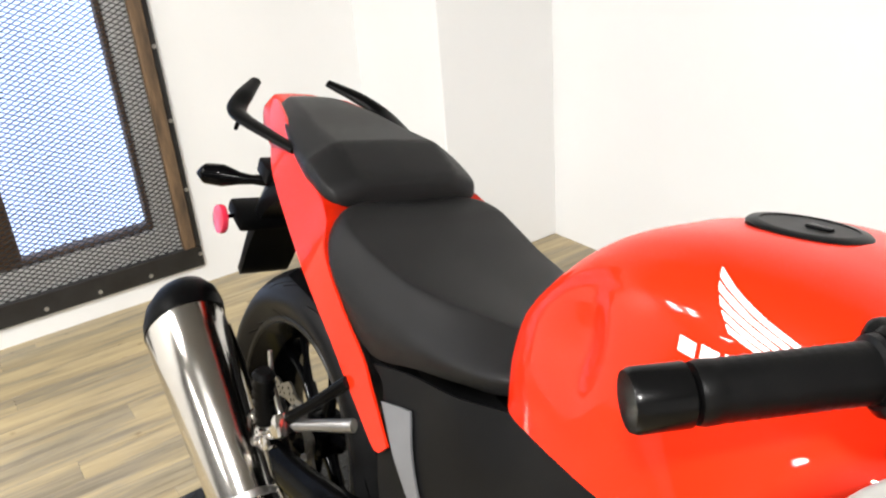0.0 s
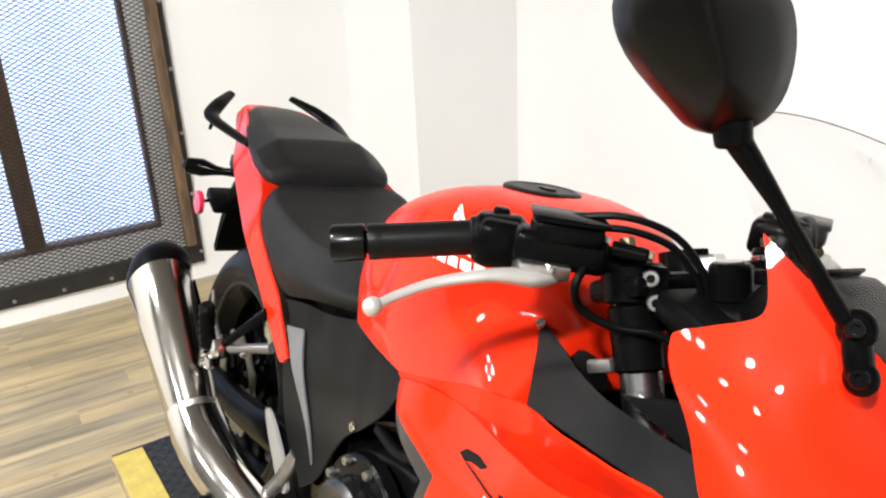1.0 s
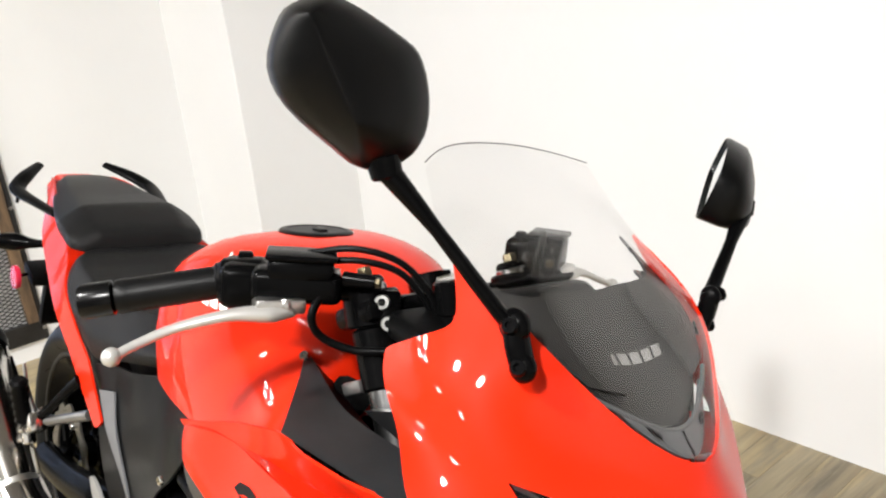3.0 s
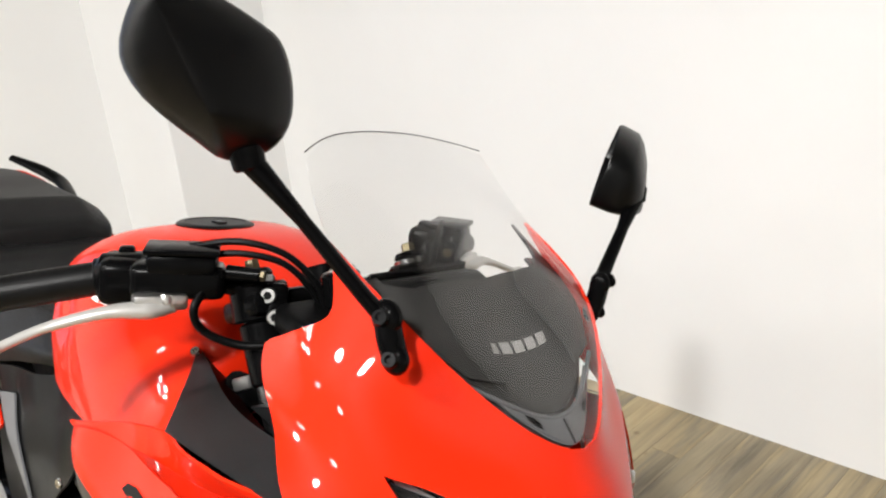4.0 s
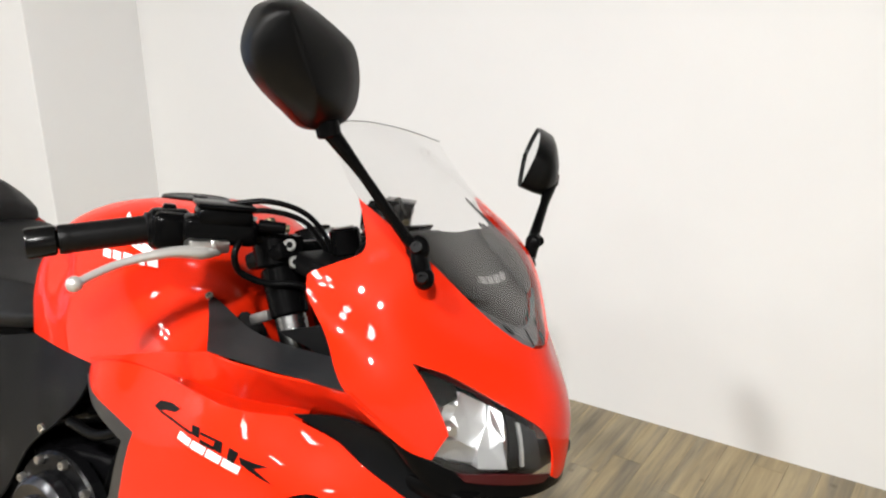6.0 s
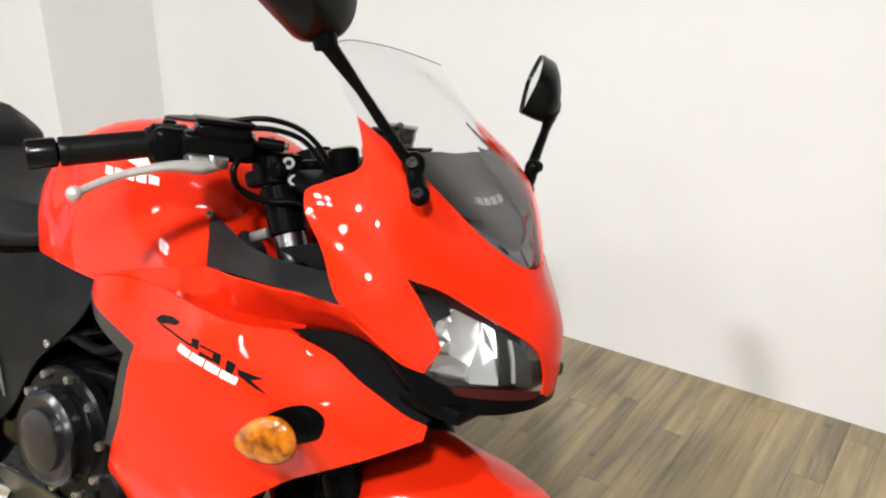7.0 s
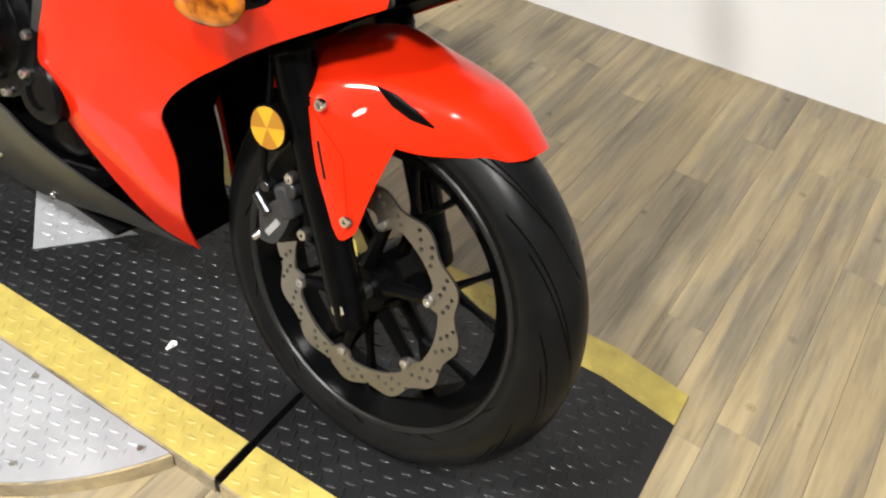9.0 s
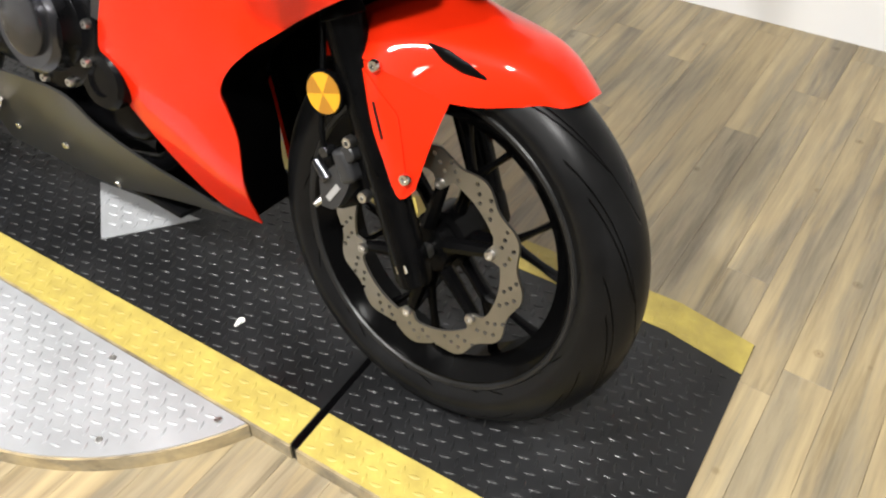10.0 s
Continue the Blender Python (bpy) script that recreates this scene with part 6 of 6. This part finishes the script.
# -- rear-view mirrors --
MIRROR_EDGE = [(-.058, .040), (-.063, .008), (-.047, -.021), (-.010, -.050), (.014, -.064), (.045, -.056), (.061, -.035), (.063, -.006), (.055, .024), (.038, .040), (-.014, .064), (-.046, .057)]
FAR_EDGE = [(-.055, .012), (-.053, .046), (-.038, .063), (-.008, .062), (.036, .047), (.070, .022), (.079, -.005), (.074, -.046), (.062, -.058), (.040, -.058), (.000, -.036), (-.044, -.004)]


def mirror_head(centre, pitch, yaw, sy, wide, high, depth, ridge, slope):
    """A rounded housing that slopes up to a crease in front, its open face to the rear with the glass in it."""
    out = outline([(a * wide, b * high) for a, b in (MIRROR_EDGE if sy > 0 else FAR_EDGE)], 3)
    m = Matrix.Translation(centre) @ pose(0, 0, 0, 0, pitch, yaw)
    r0, r1 = (np.array(p) for p in ridge)
    along_ridge = r1 - r0
    feet = [r0 + along_ridge * min(1.0, max(0.0, float(np.dot(np.array(p) - r0, along_ridge) / np.dot(along_ridge, along_ridge)))) for p in out]
    def ring(k, x):
        return [m @ Vector((x, sy * (p[0] * k + f[0] * (1 - k)), p[1] * k + f[1] * (1 - k))) for p, f in zip(out, feet)]
    b = bmesh.new()
    rings(b, [ring(.93, -.016), ring(.985, -.020), ring(1.0, -.016), ring(.985, -.004)] + [ring(k, x * depth) for k, x in slope] + [ring(.015, depth)])
    glass_b = bmesh.new()
    rings(glass_b, [ring(.92, -.0165), ring(.92, -.0145)])
    return b, glass_b


for sy, base, mid, neck, centre, yaw, wide, high, depth, ridge in (
        (1, (-.047, -.150, .974), (-.059, -.1515, 1.005), (-.131, -.232, 1.117), (-.155, -.254, 1.178), -24, .98, .98, .046, ((-.040, .046), (-.004, -.024))),
        (-1, (-.076, .148, .960), (-.074, .155, .993), (-.112, .260, 1.073), (-.140, .266, 1.099), 37, .80, .76, .040, ((-.022, -.028), (.010, -.034)))):
    base, mid, neck = Vector(base), Vector(mid), Vector(neck)
    foot = bmesh.new()
    tube([base, base.lerp(mid, 0.5) + Vector((0, -.001 * sy, 0)), mid], [.0115, .0120, .0115], 16, 4, 0.8, (1, 0, 0), bm=foot)
    for p, rad_ in ((base, .0130), (mid, .0148)) if sy > 0 else ((base, .0095), (mid, .0115)):
        bmesh.ops.create_uvsphere(foot, u_segments=20, v_segments=12, radius=rad_, matrix=Matrix.Translation(p) @ Matrix.Diagonal((1, .72, 1, 1)))
    mir = part("mirror", foot, BLACK_METAL, bike, "black rear-view mirror on a long stalk")
    way = neck - mid
    part("stalk", tube([mid - way * .03, mid + way * .12 + Vector((-.002, 0, -.003)), mid + way * .62, neck], [.0105, .0078, .0066, .0112], 14, 5, 0.85), BLACK_METAL, mir)
    part("knuckle", cyl(neck + Vector((0, 0, -.006)), neck + Vector((-.004, -.004 * sy, .012)), 0.0125, 0.0135, 18, 0.002), BLACK_METAL, mir)
    hb, gb_ = mirror_head(centre, 0 if sy > 0 else 17, yaw, sy, wide, high, depth, ridge, ((.97, .14), (.91, .32), (.62, .60), (.32, .84), (.10, .96)) if sy > 0 else ((.97, .12), (.86, .36), (.64, .64), (.36, .85), (.12, .97)))
    head = part("mirror_housing", hb, MIRROR_SHELL, mir, "satin black mirror housing with a creased back", sharp=38 if sy > 0 else 75)
    part("mirror_glass", gb_, MIRROR, head, "silvered mirror glass")
    for p in (base + Vector((.003, -.0080 * sy, .002)), mid + Vector((.004, -.0090 * sy, .002))):
        b = bmesh.new()
        bolt(b, p, (.45, -.85 * sy, .3), 0.0075, 0.005)
        part("mirror_bolt", b, BLACK_GLOSS, mir)

# -- engine, frame, radiator --
eng = part("engine", box((0.28, 0.26, 0.30), pose(-0.64, 0, 0.42, 0, -8, 0), 0.03, 3), CASE, bike, "black engine")
part("cylinder_block", box((0.20, 0.27, 0.24), pose(-0.47, 0, 0.58, 0, 22, 0), 0.02, 2), CASE, eng)
part("gearbox", box((0.24, 0.22, 0.22), pose(-0.82, 0, 0.42, 0, 0, 0), 0.03, 3), CASE, eng)
for sy in (1, -1):
    c = Vector((-.636, -.150 * sy, .464))
    cover_b = bmesh.new()
    prof = [(0.108, 0.0), (0.108, 0.018), (0.104, 0.022), (0.080, 0.024), (0.076, 0.030), (0.074, 0.050), (0.066, 0.056), (0.030, 0.058), (0.002, 0.058)]
    m = along(c, c + Vector((0, -sy, 0)))
    rings(cover_b, [[m @ Vector((r * (1.0 + 0.06 * math.cos(2 * t)) * math.cos(t), r * math.sin(t), z)) for t in np.linspace(0, 2 * math.pi, 44, endpoint=False).tolist()] for r, z in prof])
    cc = part("clutch_cover", cover_b, CASE, eng, "satin black engine cover with steel bolts", sharp=30)
    ring_b = bmesh.new()
    rings(ring_b, [[m @ Vector((r * math.cos(t), r * math.sin(t), z)) for t in np.linspace(0, 2 * math.pi, 44, endpoint=False).tolist()] for r, z in ((0.0755, 0.030), (0.0775, 0.032), (0.0765, 0.050), (0.070, 0.0565), (0.067, 0.0585), (0.064, 0.0575))])
    part("cover_ring", ring_b, COVER_ALLOY, cc, "dark alloy cover rim")
    face_b = bmesh.new()
    rings(face_b, [[m @ Vector((r * math.cos(t), r * math.sin(t), z)) for t in np.linspace(0, 2 * math.pi, 44, endpoint=False).tolist()] for r, z in ((0.050, 0.0570), (0.049, 0.0625), (0.044, 0.0645), (0.014, 0.0655), (0.002, 0.0655))])
    part("cover_face", face_b, COVER_ALLOY, cc, "bare alloy cover face")
    for k in range(10):
        a = k * math.pi / 5 + 0.2
        b = bmesh.new()
        bolt(b, m @ Vector((0.101 * math.cos(a), 0.096 * math.sin(a), 0.021)), (0, -sy, 0), 0.0075, 0.010)
        part("cover_bolt", b, STEEL, cc)
    part("small_cover", lathe([(0.046, 0), (0.046, -0.020 * sy), (0.040, -0.026 * sy), (0.024, -0.027 * sy), (0.022, -0.022 * sy), (0.004, -0.022 * sy)], 32, "y", (-.525, -.145 * sy, .400)), CASE, eng)
    part("frame_rail", tube(mirror_pts([(-.34, -.10, .84), (-.42, -.125, .74), (-.58, -.128, .655), (-.78, -.125, .57), (-.90, -.115, .46)], sy), [.024, .022, .020, .020, .022], 12, 5), BLACK_METAL, bike, "black steel frame rail")
    part("coolant_hose", tube(mirror_pts([(-.63, -.165, .625), (-.55, -.175, .632), (-.49, -.17, .66), (-.43, -.14, .68)], sy), .008, 10), RUBBER, eng)
    part("frame_down_tube", tube(mirror_pts([(-.36, -.09, .78), (-.40, -.125, .62), (-.44, -.13, .45)], sy), .020, 12), BLACK_METAL, bike)
    part("inner_panel", panel(plane_y(-.100 * sy), [(-.30, .74, 1), (-.40, .76, 1), (-.62, .72, 1), (-.66, .56, 1), (-.46, .50, 1), (-.34, .30, 1), (-.30, .32, 1), (-.31, .46, 1)], 0.05, 0.01), BLACK_MATTE, bike)
rad = part("radiator", box((0.035, 0.27, 0.20), pose(-0.335, 0, 0.575, 0, 14, 0), 0.006), BLACK_METAL, bike, "black radiator")
for k in range(18):
    part("radiator_fin", box((0.002, 0.25, 0.0018), pose(-0.3175 + 0.25 * (k - 8.5) * 0.0102, 0, 0.5705 + (k - 8.5) * 0.0102, 0, 14, 0)), CASE, rad)
for sx in (-.075, .075):
    part("header_pipe", tube([(-.45, sx, .56), (-.43, sx, .46), (-.46, sx * .9, .32), (-.52, sx * .7, .23), (-.64, sx * .5, .185)], .019, 12), CASE, bike, "dark exhaust header")
part("oil_filter", cyl((-.52, 0, .36), (-.47, 0, .34), 0.034, None, 24, 0.004), BLACK_GLOSS, bike)
# belly pan
bel = [(-.80, .335, 1), (-.70, .352), (-.61, .352), (-.569, .307), (-.509, .262), (-.438, .226), (-.385, .195, 1), (-.330, .196), (-.36, .188), (-.498, .175), (-.66, .140), (-.80, .135), (-.95, .12, 1), (-.95, .26, 1)]
both_sides("belly_pan", panel(belly, bel, 0.02, 0.004), PAN_GREY, bike, "satin dark grey belly pan")
part("belly_floor", box((0.46, 0.12, 0.012), pose(-0.72, 0, 0.150, 0, 3, 0), 0.004), GREY_PLASTIC, bike)
for p in ((-.617, -.083, .160), (-.70, -.118, .215), (-.86, -.10, .19)):
    b = bmesh.new()
    bolt(b, p, (0, -1, -.3), 0.007, 0.004)
    part("pan_bolt", b, CHROME, bike)
b = bmesh.new()
bolt(b, (-.345, -.098, .262), (0, -1, -.3), 0.007, 0.004)
part("pan_bolt", b, CHROME, bike)

# -- exhaust --
a0, a1 = Vector((-1.185, -.240, .372)), Vector((-1.452, -.250, .546))
axd = (a1 - a0).normalized()
def muffler_ring(p, r, k=0.86):
    up = Vector((0, 0, 1))
    n1 = axd.cross(Vector((0, 1, 0))).normalized()
    n2 = n1.cross(axd)
    return [p + r * (math.cos(t) * n1 + k * math.sin(t) * n2) for t in np.linspace(0, 2 * math.pi, 40, endpoint=False).tolist()]
mb = bmesh.new()
L = (a1 - a0).length
rings(mb, [muffler_ring(a0 + axd * d, r) for d, r in ((-0.004, 0.048), (0.0, 0.055), (0.05, 0.0600), (0.20, 0.0690), (L - 0.004, 0.0755), (L, 0.074))])
muf = part("muffler", mb, PIPE, bike, "polished steel muffler")
cb = bmesh.new()
rings(cb, [muffler_ring(a1 + axd * d + Vector((0, 0.010 * d / 0.06, 0)), r) for d, r in ((0.0, 0.0765), (0.020, 0.0765), (0.044, 0.069), (0.064, 0.053), (0.074, 0.034), (0.070, 0.029), (0.03, 0.027))])
part("end_cap", cb, BLACK_MATTE, muf, "black muffler end cap")
part("heat_guard", tube([a1 + Vector((0.03, .062, .005)), a1 + Vector((0.12, .062, -.055)), a1 + Vector((0.19, .058, -.115))], [.008, .012, .008], 10, 5, 0.35, (0, 1, 0)), BLACK_MATTE, muf)
part("mid_pipe", tube([a0 + axd * 0.004, (-1.13, -.236, .350), (-1.07, -.226, .328), (-1.00, -.205, .302), (-.93, -.165, .268), (-.88, -.11, .240)], [.0520, .0535, .052, .048, .042, .030], 20, 6), PIPE, muf, "polished steel link pipe")
jb = bmesh.new()
rings(jb, [muffler_ring(a0 + axd * d, r) for d, r in ((-0.010, 0.0545), (-0.008, 0.0570), (0.002, 0.0575), (0.004, 0.0555))])
part("clamp_ring", jb, STEEL, muf)
bb = bmesh.new()
cyl((-1.265, -.205, .470), (-1.235, -.172, .500), 0.012, None, 14, 0.002, bb)
part("muffler_bolt", bb, CHROME, muf)

# -- swing arm, rear hugger, pegs and stand --
for sy in (1, -1):
    part("swing_arm", tube(mirror_pts([(-.90, -.09, .40), (-1.05, -.115, .375), (-1.25, -.120, .335), (-1.44, -.118, .312)], sy), [.035, .032, .028, .026], 12, 5, 1.2), BLACK_METAL, bike, "black swing arm")
    br = part("peg_bracket", tube(mirror_pts([(-1.060, -.165, .622), (-1.115, -.196, .560), (-1.165, -.214, .512)], sy), [.010, .008, .011], 10, 4), BLACK_METAL, bike, "black passenger peg bracket")
    part("bracket_arm", tube(mirror_pts([(-1.060, -.150, .553), (-1.115, -.185, .532), (-1.165, -.214, .512)], sy), [.010, .0085, .012], 10, 4), ALLOY, br)
    part("bracket_end", box((0.058, 0.034, 0.036), Matrix.Translation(mirror_pts([(-1.160, -.212, .514)], sy)[0]) @ pose(0, 0, 0, 0, -30, 0), 0.006), CHROME, br)
    part("clevis", box((0.026, 0.024, 0.050), Matrix.Translation(mirror_pts([(-1.188, -.218, .488)], sy)[0]) @ pose(0, 0, 0, 0, -20, 0), 0.006), CHROME, br, "bright alloy clevis")
    for q in ((-1.198, -.226, .470), (-1.176, -.230, .498)):
        b = bmesh.new()
        bolt(b, mirror_pts([q], sy)[0], (0, -sy, 0.2), 0.008, 0.008)
        part("clevis_bolt", b, CHROME, br)
    ribs = np.linspace(0, 1, 13)
    way = path_through(mirror_pts([(-1.172, -.226, .512), (-1.168, -.234, .558), (-1.160, -.240, .604)], sy), 6)
    part("passenger_peg", tube([tuple(w_) for w_ in way], [(.0165 if k % 2 else .0138) * (0.8 if k in (0, 12) else 1) for k in range(13)], 14, 1, smooth_path=False), RUBBER, br, "folded ribbed rubber passenger peg")
    part("peg_guard", tube(mirror_pts([(-1.150, -.212, .525), (-1.165, -.222, .575), (-1.175, -.226, .625)], sy), [.005, .004, .003], 8, 4), STEEL, br)
    hg = part("heel_guard", panel(plane_y(-.150 * sy), [(-1.055, .437), (-1.030, .438), (-.990, .414), (-.955, .385), (-.928, .345), (-.960, .330), (-1.010, .375), (-1.045, .412)], 0.03, 0.006), LEVER, bike, "alloy heel guard")
    part("rider_peg", tube(mirror_pts([(-.985, -.165, .305), (-.995, -.225, .300), (-1.005, -.275, .298)], sy), [.012, .014, .012], 12, 4), RUBBER, bike, "ribbed rider peg")
    part("peg_hanger", tube(mirror_pts([(-.92, -.14, .42), (-.95, -.155, .35), (-.985, -.168, .30)], sy), [.014, .013, .014], 10, 4), ALLOY, bike)
part("brake_pedal", tube([(-.97, -.175, .285), (-.90, -.185, .255), (-.80, -.195, .245)], [.009, .008, .007], 10, 4), ALLOY, bike, "alloy brake pedal")
HUG = [[(-1.10, y * .085, .545 + .02 * (1 - y * y)), (-1.20, y * .09, .600 + .03 * (1 - y * y)), (-1.30, y * .09, .622 + .03 * (1 - y * y)), (-1.42, y * .088, .632 + .03 * (1 - y * y))] for y in (-1, -.5, 0, .5, 1)]
hs = patch(HUG)
hb2 = bmesh.new()
rings(hb2, [list(map(tuple, hs(np.linspace(0, 3, 20), np.full(20, v)))) for v in np.linspace(0, 4, 14)], closed=False)
bmesh.ops.solidify(hb2, geom=list(hb2.faces), thickness=0.003)
part("rear_hugger", hb2, BLACK_MATTE, bike, "black rear hugger")
part("shock_spring", tube([(-.98 + .028 * math.cos(t), .028 * math.sin(t), .38 + .022 * t / math.pi) for t in np.linspace(0, 14 * math.pi, 140).tolist()], .006, 6, 1, smooth_path=False), BLACK_METAL, bike)
part("battery_box", box((0.30, 0.20, 0.16), pose(-0.90, 0, 0.63, 0, 15, 0), 0.02), BLACK_MATTE, bike)
stand = part("side_stand", tube([(-.78, .13, .25), (-.80, .20, .16), (-.83, .285, .078)], [.013, .012, .011], 12, 4), BLACK_METAL, bike, "black side stand, lowered")
part("stand_foot", box((0.06, 0.045, 0.008), Matrix.Translation((-.83, .290, .0745)) @ pose(0, 0, 0, 13.6, 0, 0), 0.002), BLACK_METAL, stand)


# ---- floor planks ----
def build_planks():
    """Narrow planks in staggered rows: those round the platform one by one, the far ones joined."""
    ln, wd = 0.92, 0.084
    b = box((wd - 0.0005, ln - 0.0005, 0.004), Matrix.Translation((0, 0, -0.002)), 0.0004, 1)
    me = bpy.data.meshes.new("plank")
    b.to_mesh(me)
    rest = bmesh.new()
    rnd = random.Random(5)
    x = XW + 0.02
    while x < XE + 0.05:
        y = YS - 0.1 - rnd.random() * ln
        while y < 1.70:
            a, b_ = max(y, YS - 0.15), min(y + ln, 1.70)
            y += ln
            if b_ - a < 0.03:
                continue
            place = Matrix.Translation((x, (a + b_) / 2, 0)) @ Matrix.Diagonal((1, (b_ - a) / ln, 1, 1))
            if -2.9 < x < 1.6 and b_ > -0.55:
                ob = new("plank", me)
                ob.matrix_basis = place
                ob.parent = floor
            else:
                n0 = len(rest.verts)
                rest.from_mesh(me)
                rest.verts.ensure_lookup_table()
                bmesh.ops.transform(rest, matrix=place, verts=rest.verts[n0:])
        x += wd
    b.free()
    me.materials.append(PLANK)
    tagged(part("far_planks", rest, PLANK, floor, smooth=False), kind="stuff")


build_planks()
